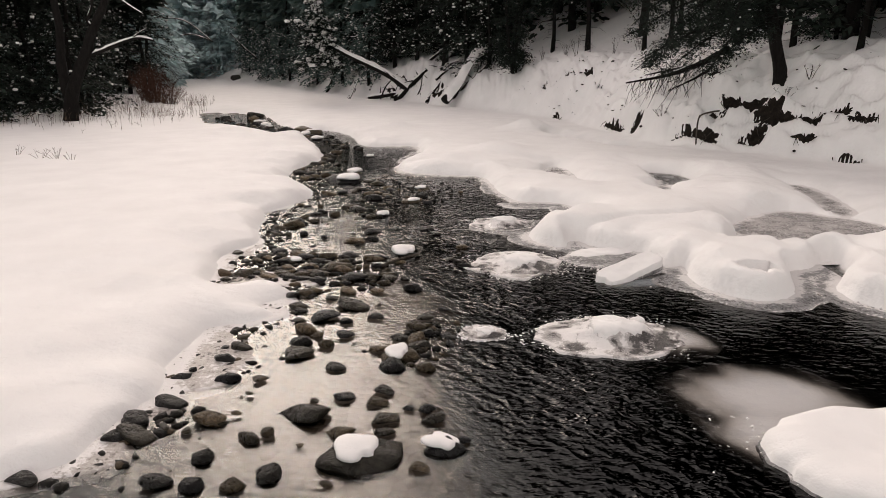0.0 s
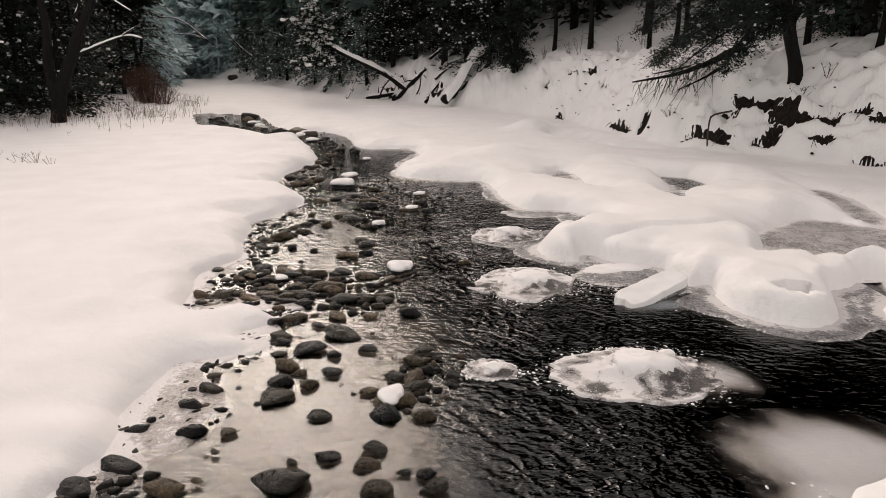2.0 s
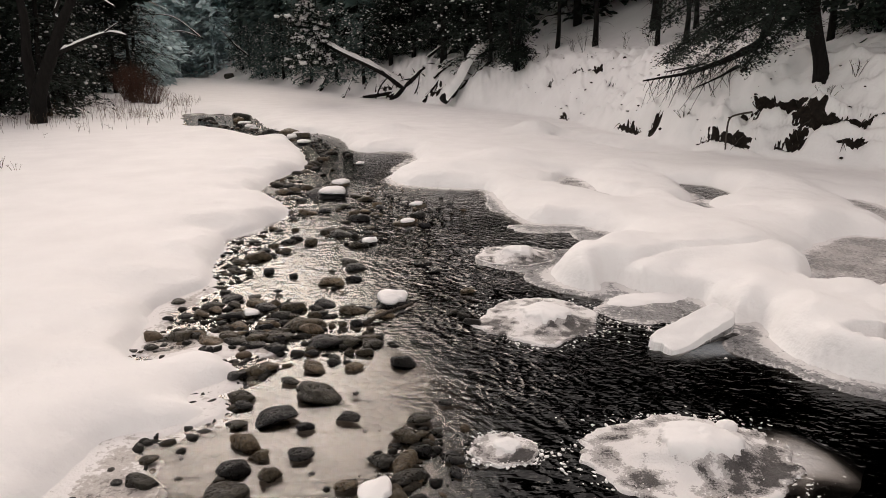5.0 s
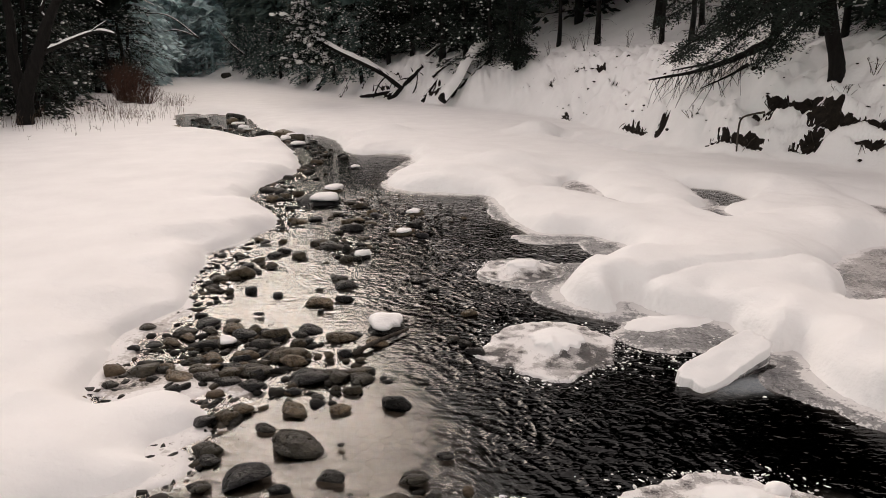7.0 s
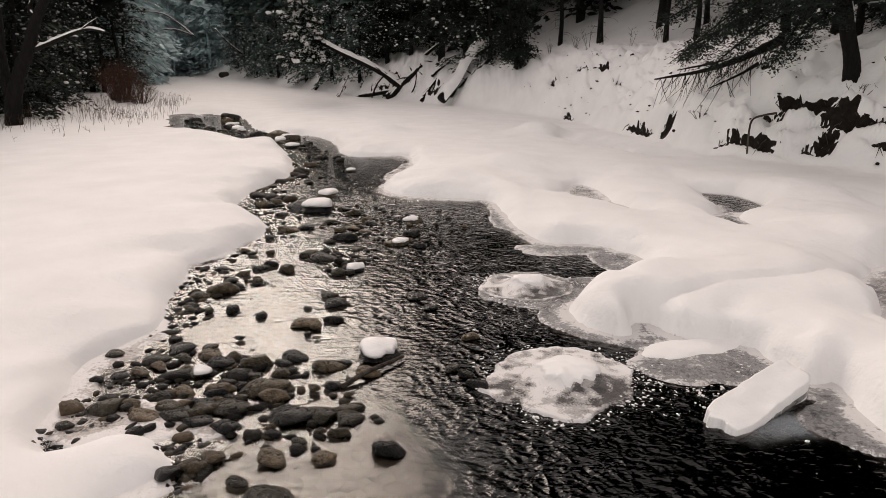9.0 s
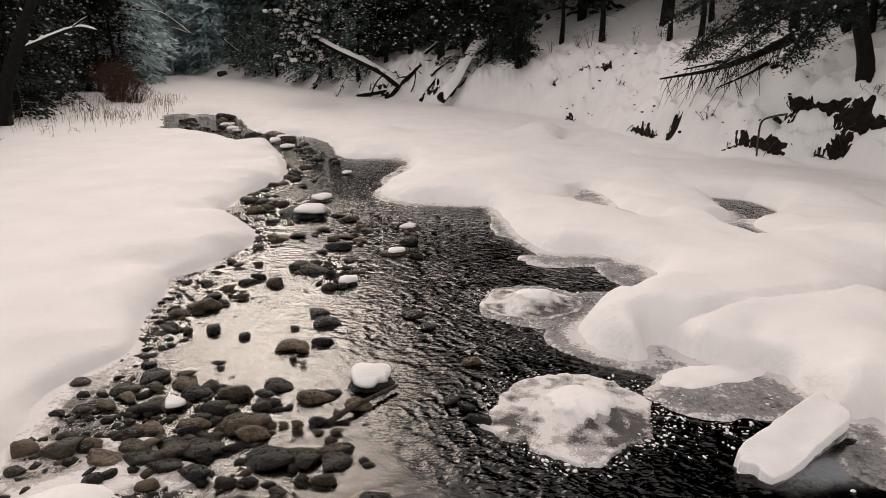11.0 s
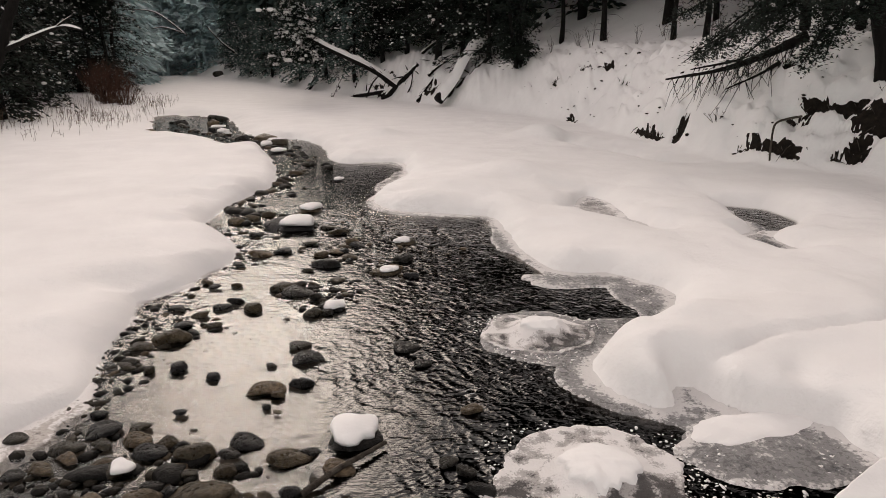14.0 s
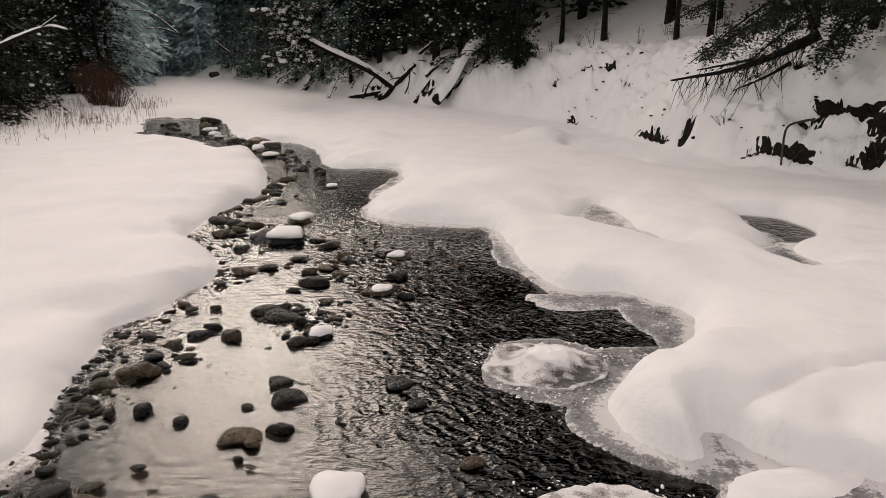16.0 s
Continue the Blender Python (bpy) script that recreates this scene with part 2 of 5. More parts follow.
SNOW = snow_material()
GROUND = ground_material()
EARTH = earth_material()
WATER = water_material()
ICE = ice_material("thin_ice", (0.03, 0.031, 0.034), (0.19, 0.187, 0.188), (0.64, 0.625, 0.615), 3.0)
POOL_ICE = ice_material("pool_slush", (0.17, 0.16, 0.155), (0.40, 0.38, 0.37), (0.80, 0.78, 0.77), 3.2)
SLUSH = ice_material("slush_ice", (0.06, 0.056, 0.055), (0.42, 0.40, 0.39), (0.84, 0.82, 0.81), 7.0)
STONE = stone_material()
PEBBLE = pebble_material()
BARK = bark_material("dark_bark", (0.003, 0.0027, 0.0025), (0.013, 0.0112, 0.010))
WOOD = bark_material("grey_dead_wood", (0.02, 0.016, 0.013), (0.10, 0.085, 0.07))
NEEDLES = needle_material("hemlock_needles", (0.004, 0.008, 0.006), (0.019, 0.030, 0.022))
# Half-strength haze mixed into the needle colour for trees round the bend.
HAZY = needle_material("hazed_needles", (0.05, 0.085, 0.08), (0.13, 0.175, 0.158))
# Distance haze painted into the colour of the far trees and hills.
MISTY = needle_material("haze_needles", (0.54, 0.68, 0.69), (0.64, 0.77, 0.77))
SHORE_ICE = ice_material("shore_ice", (0.10, 0.09, 0.082), (0.42, 0.39, 0.365), (0.78, 0.76, 0.75), 3.5)
DEEP_ICE = ice_material("deep_ice", (0.04, 0.05, 0.06), (0.16, 0.19, 0.22), (0.36, 0.41, 0.45), 3.0)
CLOUDY = ice_material("cloudy_ice", (0.76, 0.78, 0.80), (0.84, 0.85, 0.86), (0.90, 0.90, 0.90), 1.2)
WEED = bark_material("dry_weed", (0.05, 0.035, 0.022), (0.14, 0.10, 0.07))
TWIG = bark_material("red_twigs", (0.05, 0.026, 0.019), (0.13, 0.072, 0.052))

# ---------------------------------------------------------------- the plan
# Shores of the open water, upstream and back, in metres.
SHORE_LEFT = [(-7.0, -6.0), (-5.6, -1.0), (-4.6, 2.2), (-3.75, 3.5), (-3.2, 3.85), (-3.1, 4.3), (-3.05, 4.8), (-2.92, 5.1), (-3.13, 5.7), (-3.12, 6.2),
              (-2.98, 6.9), (-2.53, 7.16), (-2.28, 7.48), (-2.52, 7.72), (-2.5, 7.92), (-2.28, 8.14), (-2.2, 8.35), (-2.42, 8.62), (-2.72, 8.84),
              (-3.04, 8.74), (-3.37, 8.47), (-3.62, 8.7), (-3.75, 9.1), (-3.92, 9.95), (-3.9, 10.5), (-3.72, 11.0), (-3.66, 11.6), (-3.88, 12.31),
              (-3.99, 13.0), (-4.05, 13.6), (-4.18, 14.2), (-3.9, 14.75), (-3.72, 15.6), (-3.48, 16.15), (-3.8, 17.2), (-4.5, 18.2), (-4.88, 18.7),
              (-5.06, 19.7), (-4.95, 21.0), (-4.8, 22.1), (-4.6, 23.3), (-5.1, 25.8), (-6.2, 29.1), (-7.3, 31.2), (-8.9, 32.3), (-10.0, 34.2),
              (-12.0, 35.9), (-13.4, 36.4), (-14.2, 38.0), (-16.7, 44.25)]
SHORE_RIGHT = [(-17.6, 48.0), (-14.9, 47.0), (-12.35, 44.4), (-10.1, 39.0), (-8.2, 35.0), (-6.8, 34.6), (-5.85, 34.1), (-5.0, 32.4), (-4.4, 30.6), (-3.5, 27.6),
               (-2.35, 27.6), (-1.33, 27.3), (-1.05, 25.5), (-1.1, 24.15), (-1.45, 23.0), (-1.6, 21.3), (-1.05, 20.1), (0.0, 19.75), (1.0, 19.5), (1.3, 18.8),
               (1.42, 17.8), (1.5, 16.9), (1.75, 15.8), (2.1, 15.45), (2.64, 15.4), (3.0, 15.2), (3.25, 14.85), (3.4, 14.5), (3.35, 14.0),
               (3.03, 13.4), (2.63, 13.05), (2.3, 12.7), (1.93, 12.35), (1.76, 11.95), (1.8, 11.57), (2.0, 11.3), (2.2, 11.1), (2.36, 11.16), (2.48, 11.55),
               (2.66, 11.5), (3.0, 11.0), (3.5, 10.94), (3.75, 10.6), (3.78, 10.2), (3.86, 9.8), (4.18, 9.85), (4.09, 9.4), (4.1, 8.75), (4.25, 8.42),
               (4.5, 8.2), (4.9, 8.12), (5.3, 8.42), (5.58, 9.0), (5.75, 9.5), (6.3, 9.85), (6.9, 10.2), (6.85, 9.6), (6.15, 8.6), (6.25, 7.85), (7.0, 7.2),
               (8.6, 6.2), (9.0, 3.0), (8.0, -6.0)]
WATER_EDGE = np.vstack([spline(SHORE_LEFT, 3), spline(SHORE_RIGHT, 3)])
# Gaps in the ice shelf: slush pool and four leads.
POOL = spline([(5.5, 11.1), (6.4, 13.4), (8.2, 14.5), (9.6, 13.2), (9.4, 11.7), (8.0, 11.0), (6.4, 10.6), (5.5, 11.1)])
LEAD_A = spline([(2.75, 19.75), (3.5, 21.55), (4.0, 21.1), (4.15, 19.5), (4.5, 17.9), (3.8, 18.5), (3.15, 19.1), (2.75, 19.75)])
LEAD_B = spline([(6.35, 20.8), (7.35, 20.25), (7.55, 18.95), (6.75, 18.0), (6.45, 17.4), (6.6, 16.4), (5.95, 16.2), (5.75, 17.6), (6.3, 18.6), (6.35, 20.8)])
LEAD_D = spline([(4.9, 31.3), (6.2, 30.0), (7.2, 27.8), (8.3, 25.7), (7.4, 26.0), (6.5, 27.4), (5.5, 29.5), (4.9, 31.3)])
NOTCH = spline([(4.55, 8.55), (4.7, 8.78), (5.0, 8.82), (5.2, 8.66), (4.9, 8.52), (4.55, 8.55)])
LEAD_C = spline([(9.87, 18.5), (10.5, 17.66), (9.8, 14.4), (9.0, 13.85), (9.25, 15.96), (9.87, 18.5)])
# Cloudy anchor ice just under the surface: x, y, half-lengths, seed.
SUNKEN = [(3.5, 5.22, 0.88, 0.68, 2.0), (2.9, 6.75, 0.55, 0.42, 5.0), (3.3, 9.05, 0.6, 0.28, 7.0), (2.75, 11.0, 0.5, 0.36, 9.0), (3.2, 4.5, 0.5, 0.5, 4.0)]
# Foot of the steep right-hand bank.
FOOT = [(30.0, 2.0), (20.0, 11.0), (14.2, 18.6), (11.6, 21.6), (9.3, 24.5), (8.1, 28.5), (7.1, 33.0), (6.4, 38.0), (3.4, 45.0),
        (0.2, 51.0), (-4.7, 59.5), (-10.2, 70.0), (-21.6, 94.0), (-45.0, 143.0), (-120.0, 260.0)]
FOOT_EDGE = np.vstack([spline(FOOT), [(700, 500), (700, -200), (60, -60)]])
# Mounds of drifted snow on the ice: x, y, radius, height.
MOUNDS = [(-11.7, 29.4, 0.9, 0.15), (-10.2, 28.6, 0.8, 0.14), (-8.7, 28.5, 1.0, 0.16), (-10.5, 31.8, 0.9, 0.15), (-7.0, 25.5, 0.8, 0.13), (1.9, 23.4, 1.5, 0.34), (0.4, 21.4, 1.3, 0.16), (4.0, 32.5, 1.3, 0.5), (3.4, 12.6, 1.2, 0.10), (5.6, 22.0, 1.0, 0.15), (7.6, 15.3, 1.6, 0.20),
          (8.4, 19.6, 1.5, 0.22), (4.7, 9.5, 0.8, 0.10), (-6.4, 29.6, 1.3, 0.25), (-2.4, 33.0, 1.0, 0.3), (-6.0, 22.5, 1.1, 0.15),
          (5.0, 13.6, 1.5, 0.15)]


# Hollows in the steep bank where the snow has slipped: x, y, half-length, half-height.
GAPS = [(7.5, 40.85, 0.46, 0.23), (8.27, 39.7, 0.63, 0.22), (6.19, 43.04, 0.24, 0.27), (8.39, 37.0, 0.44, 0.13), (6.43, 38.83, 0.46, 0.17), (7.85, 30.77, 0.93, 0.17),
        (8.49, 29.22, 0.18, 0.42), (9.67, 25.07, 1.17, 0.22), (11.15, 24.66, 0.82, 0.41), (11.64, 23.48, 0.48, 0.42), (11.19, 23.17, 0.23, 0.5), (10.31, 25.36, 0.25, 0.39),
        (10.39, 24.71, 0.18, 0.2), (12.39, 22.67, 0.6, 0.27), (12.2, 21.98, 0.35, 0.25), (10.78, 23.32, 0.19, 0.12), (9.97, 32.03, 0.34, 0.23), (10.87, 26.94, 0.22, 0.33),
        (12.95, 20.5, 0.4, 0.12), (13.7, 21.2, 0.42, 0.14), (13.3, 21.9, 0.3, 0.16)]
BEND_GAPS = [(-5.12, 61.33, 1.5, 0.4), (-0.73, 54.31, 0.78, 0.48), (-10.25, 70.7, 0.46, 0.46), (-1.69, 54.93, 0.48, 0.22), (-7.91, 67.3, 0.55, 0.27), (-4.3, 61.6, 0.74, 0.5)]


def bank_frame(x, y):
    """Level way along the foot of the bank, and the way up it, in plan."""
    e = inside_distance(np.array([x + 0.8, x - 0.8, x, x]), np.array([y, y, y + 0.8, y - 0.8]), FOOT_EDGE)
    up = Vector((e[0] - e[1], e[2] - e[3], 0)).normalized()
    return Vector((-up.y, up.x, 0)), up


HOLLOWS = [(gx, gy, 1.3 * half, 0.6 * tall, *bank_frame(gx, gy)) for gx, gy, half, tall in GAPS + BEND_GAPS]


def hollows(x, y):
    """Hollow under each lip of snow, and the lip above it."""
    z = np.zeros(x.shape)
    for gx, gy, half, tall, along, up in HOLLOWS:
        near = (np.abs(x - gx) < 2.5 * half + 1.5) & (np.abs(y - gy) < 2.5 * half + 1.5)
        if not near.any():
            continue
        dx, dy = x[near] - gx, y[near] - gy
        wob = 0.35 * fbm(x[near], y[near], 0.5, 3, 401)
        u, v = (dx * along.x + dy * along.y) / half + wob, (dx * up.x + dy * up.y) / tall + wob
        z[near] += 0.12 * np.exp(-u ** 4 - ((v - 1.5) / 0.5) ** 2) - 0.28 * np.exp(-u ** 4 - v ** 4)
    return z


def open_water(x, y, both=False):
    """Distance into open water (positive) or onto the snow (negative)."""
    w = inside_distance(x, y, WATER_EDGE, 15.0)
    far = smooth(24, 40, y)
    w = w + (0.10 + 0.2 * far) * fbm(x, y, 0.7, 3, 5) + 0.05 * fbm(x, y, 0.25, 2, 9)
    for gap in (LEAD_A, LEAD_B, LEAD_C, LEAD_D, POOL):
        w = np.maximum(w, inside_distance(x, y, gap, 3.0) + 0.22 * fbm(x, y, 0.8, 3, 3) - 0.05)
    holed = np.maximum(w, inside_distance(x, y, NOTCH, 1.0))
    return (holed, w) if both else holed


def bank_profile(b):
    """Height above the ice, b metres past the foot of the bank."""
    b = np.maximum(b, 0)
    return 3.0 * smooth(-0.6, 3.3, b) * smooth(-0.1, 0.8, b) + 0.30 * np.clip(b - 3.0, 0, 4) + 0.55 * np.clip(b - 7.0, 0, 80)


def quick_from(y):
    """Where the quick water begins, from the still pool rightwards."""
    return np.interp(y, (3, 4, 6, 7, 8.5, 10, 13, 15, 16.5), (0.4, 0.4, 0.05, 0.55, 0.25, -0.95, -1.3, -1.55, -3.0))


def ground_height(x, y):
    """Snow and bed heights, and the distance into open water."""
    w, solid = open_water(x, y, True)
    d = np.maximum(-solid, 0)
    b = inside_distance(x, y, FOOT_EDGE)
    left = smooth(2.0, 14.0, d) * (x < -2 - 0.25 * y + 6)
    cliff = smooth(1.6, 2.2, x) * smooth(13.6, 12.4, y)
    z = (0.10 + 0.08 * cliff) * (1 - np.exp(-d / (0.10 - 0.04 * cliff + 0.02 * np.maximum(y - 24, 0)))) + 0.24 * (1 - np.exp(-d / (0.45 - 0.32 * cliff)))
    z = z + 0.10 * cliff * fbm(x, y, 0.32, 2, 27) * smooth(0.03, 0.15, d) * smooth(0.9, 0.25, d)
    spit = np.exp(-((x + 2.7) / 0.55) ** 2 - ((y - 7.9) / 0.8) ** 2)
    z = z * (1 - 0.45 * spit)
    z = z + (0.13 - 0.1 * spit) * fbm(x, y, 0.75, 2, 25) * smooth(0.03, 0.4, d) * smooth(2.5, 0.6, d)
    z = z + smooth(0.1, 1.5, d) * (0.05 * fbm(x, y, 2.6, 3, 11) + 0.045 * fbm(x, y, 0.8, 3, 21) * smooth(-9, -5, x))
    z = z + left * (0.62 + 0.18 * fbm(x, y, 7.0, 3, 31))
    for mx, my, rad, high in MOUNDS:
        z = z + high * np.exp(-((x - mx) ** 2 + (y - my) ** 2) / (0.6 * rad * rad)) * smooth(0.0, 0.5, d)
    # a broken plate of shelf ice that has sunk a little
    line = 11.42 + 0.45 * (x - 2.5) - 0.025 * (x - 2.5) ** 2
    sunk = smooth(0.02, -0.02, y - line + 0.12 * fbm(x, y, 0.6, 2, 77)) * smooth(2.35, 2.5, x) * smooth(6.6, 5.6, x)
    z = z - 0.035 * sunk * smooth(0.05, 0.3, d)
    off = y - line + 0.12 * fbm(x, y, 0.6, 2, 77)
    z = z - 0.07 * np.exp(-(off / 0.06) ** 2) * smooth(2.4, 2.8, x) * smooth(6.8, 5.6, x) * smooth(0.02, 0.15, d)
    rough = smooth(0.0, 0.9, b) * smooth(8.0, 4.0, b)
    z = z + bank_profile(b + 0.5 * fbm(x, y, 2.4, 3, 41) * smooth(-0.5, 1, b))
    # clumps and ledges on the steep face, even along it and up it
    along, face = 0.93 * y - 0.37 * x, 1.5 * bank_profile(b) + 0.5 * b
    step = 0.55 * face + 1.1 * fbm(along, face, 2.2, 3, 51)
    step = step - np.floor(step)
    clump = np.abs(fbm(along, face, 1.1, 3, 57)) + 0.5 * np.abs(fbm(along, face, 0.42, 2, 61))
    z = z + rough * (0.34 * (smooth(0.0, 0.3, step) - step) + 0.25 * fbm(along, face, 1.6, 3, 55) + 0.6 * (clump - 0.22)) + smooth(4, 9, b) * 0.5 * fbm(x, y, 5.0, 3, 71)
    z = z + hollows(x, y)
    deep = 0.06 + 0.36 * smooth(-0.5, 0.7, x - quick_from(y)) * smooth(0.1, 0.8, w) * smooth(24, 15, y)
    deep = deep + 0.22 * smooth(17, 23, y) * smooth(0.3, 0.9, w)
    deep = deep + 0.45 * smooth(0.0, 2.5, x + 0.05 * (y - 8)) * smooth(0.1, 1.0, w) * smooth(24, 14, y)
    deep = deep + 0.04 * fbm(x, y, 0.7, 3, 91)
    bed = -np.clip(w / 0.10, 0, 1) * np.maximum(deep, 0.03)
    return np.where(w > 0, bed, z), w


LEVELS = {}


def build_ground():
    xs = axis(-6.5, 15.5, 0.085, -700, 700, 1.08)
    ys = axis(2.5, 30.0, 0.085, -220, 900, 1.026)
    gx, gy = np.meshgrid(xs, ys)
    z, w = ground_height(gx, gy)
    nx, ny = len(xs), len(ys)
    LEVELS.update(xs=xs, ys=ys, z=z)
    f = grid_faces(nx, ny)
    verts = np.stack([gx.ravel(), gy.ravel(), z.ravel()], axis=1)
    me = mesh_of("ground", verts, f, [GROUND])
    # Mask of the still pool, where the bed colour carries painted sky glow.
    left = 0.9 * smooth(7.0, 5.5, gy)
    glow_mask = smooth(0.15, 0.5, w) * smooth(0.6, -0.9, gx - quick_from(gy) + 1.5 * fbm(gx, gy, 0.9, 4, 101)) * smooth(-3.1, -2.2, gx - left + 1.2 * fbm(gx, gy, 1.2, 3, 203) + 0.75 * smooth(8.0, 9.5, gy)) * smooth(13.2, 9.5, gy)
    glow_mask = glow_mask * (1 - 0.9 * np.exp(-((gy - 9.55 - 0.15 * (gx + 2)) / 0.65) ** 2) * smooth(-0.4, -1.0, gx))
    glow_mask = glow_mask * smooth(-0.6, -0.05, fbm(gx, gy, 1.6, 3, 207))
    for key, val in (("wet", 0.5 + w), ("silt_glow", glow_mask)):
        a = me.attributes.new(key, 'FLOAT', 'POINT')
        a.data.foreach_set("value", np.clip(val.ravel(), 0, 1).astype(np.float32))
    tagged(new("ground", me), "snow-covered river banks, frozen shelf and gravel bed", "ground", kind="structure")


def build_water():
    xs, ys = axis(-6.0, 9.5, 0.07, -24, 12, 1.1), axis(1.5, 28.0, 0.07, -8, 52, 1.05)
    gx, gy = np.meshgrid(xs, ys)
    z, w = ground_height(gx, gy)
    # quick water down the middle and right, a still pool along the left shore
    fast = smooth(-0.9, 2.2, gx - quick_from(gy) + 1.5 * fbm(gx, gy, 0.9, 4, 101)) * smooth(0.0, 0.4, w)
    fast = fast * smooth(22.5, 19.5, gy)
    fast = fast * (0.62 + 0.6 * fbm(gx, gy, 1.2, 3, 111))
    fast = fast * (1 - 0.9 * smooth(2.2, 4.0, gx) * smooth(9.5, 8.0, gy))
    fast = fast + 0.30 * smooth(0.0, 0.6, fbm(gx, gy * 1.3, 1.1, 3, 117)) * smooth(24, 15, gy)
    fast = np.clip(fast, 0.11 - 0.07 * smooth(17, 20, gy), 1)
    depth = np.clip(-z / 0.8, 0, 1)
    for ix, iy, rx, ry, seed in SUNKEN:
        far = np.sqrt(((gx - ix) / rx) ** 2 + ((gy - iy) / ry) ** 2) * (1 - 0.55 * fbm(gx + 0.4 * gy, 0.45 * gy, 0.3, 4, int(seed)))
        depth = np.minimum(depth, np.clip(0.5 * np.maximum(far - 0.25, 0) ** 2.2, 0, 1))
    top = 0.02 * fast * fbm(gx, gy * 1.5, 0.5, 3, 121)
    keep = (w > -0.45).ravel()
    nx, ny = len(xs), len(ys)
    f = grid_faces(nx, ny)
    f = f[keep[f].any(axis=1)]
    verts = np.stack([gx.ravel(), gy.ravel(), top.ravel()], axis=1)
    me = mesh_of("water", verts, f, [WATER])
    for key, val in (("riffle", fast), ("depth", depth)):
        a = me.attributes.new(key, 'FLOAT', 'POINT')
        a.data.foreach_set("value", val.ravel().astype(np.float32))
    tagged(new("water", me), "dark clear river water, riffled in the quick parts", "water", kind="structure")


def ice_sheet(name, x0, x1, y0, y1, mask, material, label, seed):
    """Thin ice lying on the water; its edge dips under."""
    xs, ys = np.arange(x0, x1, 0.06), np.arange(y0, y1, 0.06)
    gx, gy = np.meshgrid(xs, ys)
    w = open_water(gx, gy)
    m = mask(gx, gy, w)
    top = np.where(m > 0, 0.016 + 0.014 * fbm(gx, gy, 0.3, 2, seed), -0.10 * smooth(0, -0.12, m))
    keep = ((m > -0.15) & (w > -0.3)).ravel()
    f = grid_faces(len(xs), len(ys))
    f = f[keep[f].all(axis=1)]
    used, f = np.unique(f, return_inverse=True)
    verts = np.stack([gx.ravel(), gy.ravel(), top.ravel()], axis=1)[used]
    me = mesh_of(name, verts, f.reshape(-1, 4), [material])
    rime = 0.42 + 0.5 * smooth(0.30, 0.0, w) + 0.25 * smooth(0.10, 0.0, m) + 0.3 * fbm(gx, gy, 0.9, 3, seed + 3)
    a = me.attributes.new("frost", 'FLOAT', 'POINT')
    a.data.foreach_set("value", rime.ravel()[used].astype(np.float32))
    tagged(new(name, me), label, "ice", kind="structure")


def fringe(x, y, w):
    """Along the shelf's edge, wider here and there."""
    m = 0.26 + 0.42 * fbm(x, y, 1.3, 3, 131) - w
    for ix, iy, rx, ry in SHELVES:
        m = np.maximum(m, (1 - np.sqrt(((x - ix) / rx) ** 2 + ((y - iy) / ry) ** 2)) * min(rx, ry) + 0.18 * fbm(x, y, 0.6, 3, 141))
    return np.minimum(m, smooth(-2.6, -1.9, x + 0.12 * (y - 20)) * 2 - 1)


def shore_ice(x, y, w):
    """A ragged rim under the low bank, with two wider sheets among the stones."""
    m = 0.12 + 0.5 * fbm(x, y, 1.1, 3, 177) - w
    for ix, iy, rx, ry in ((-3.0, 9.0, 0.75, 0.42), (-2.65, 6.0, 0.45, 0.75)):
        m = np.maximum(m, (1 - np.sqrt(((x - ix) / rx) ** 2 + ((y - iy) / ry) ** 2)) * min(rx, ry) + 0.3 * fbm(x, y, 0.5, 3, 179))
    return m


def build_ice():
    ice_sheet("ice_1", -2.6, 6.6, 5.0, 29.0, fringe, ICE, "thin grey frosted ice along the snowy shelf", 151)
    ice_sheet("ice_2", 5.0, 11.0, 10.0, 16.0, lambda x, y, w: 0.2 + 0 * w, POOL_ICE, "frozen slush filling a pool in the shelf", 161)
    ice_sheet("ice_3", 8.9, 11.2, 14.0, 19.2, lambda x, y, w: 0.2 + 0 * w, POOL_ICE, "frozen slush filling a lead in the shelf", 171)
    ice_sheet("ice_6", 4.4, 8.8, 25.0, 32.0, lambda x, y, w: 0.2 + 0 * w, POOL_ICE, "frozen slush along the foot of the bank", 195)
    ice_sheet("ice_7", -5.0, -1.6, 3.2, 15.0, shore_ice, SHORE_ICE, "thin frosted ice under the edge of the snow", 197)
    ice_sheet("ice_4", 2.0, 5.6, 18.0, 22.5, lambda x, y, w: -(y - 20.9) * 0.5 + 0.3 * fbm(x, y, 0.5, 3, 5), POOL_ICE, "frozen slush in a narrow lead", 181)
    ice_sheet("ice_5", 5.4, 8.4, 15.8, 22.0, lambda x, y, w: (18.0 - y) * 0.5 + 0.25 * fbm(x, y, 0.5, 3, 5), POOL_ICE, "frozen slush in a narrow lead", 191)


# Patches of thin ice that reach out from the shelf: x, y, half-lengths.
SHELVES = [(1.3, 12.9, 0.8, 0.8), (2.3, 13.1, 0.75, 0.35), (3.0, 10.4, 0.8, 0.55), (4.9, 8.28, 0.8, 0.32), (2.1, 15.1, 0.8, 0.35), (-1.3, 23.4, 0.4, 1.2),
           (3.0, 14.4, 0.45, 0.9), (3.9, 9.0, 0.5, 0.5), (1.7, 11.8, 0.35, 0.6)]

build_ground()
build_water()
build_ice()

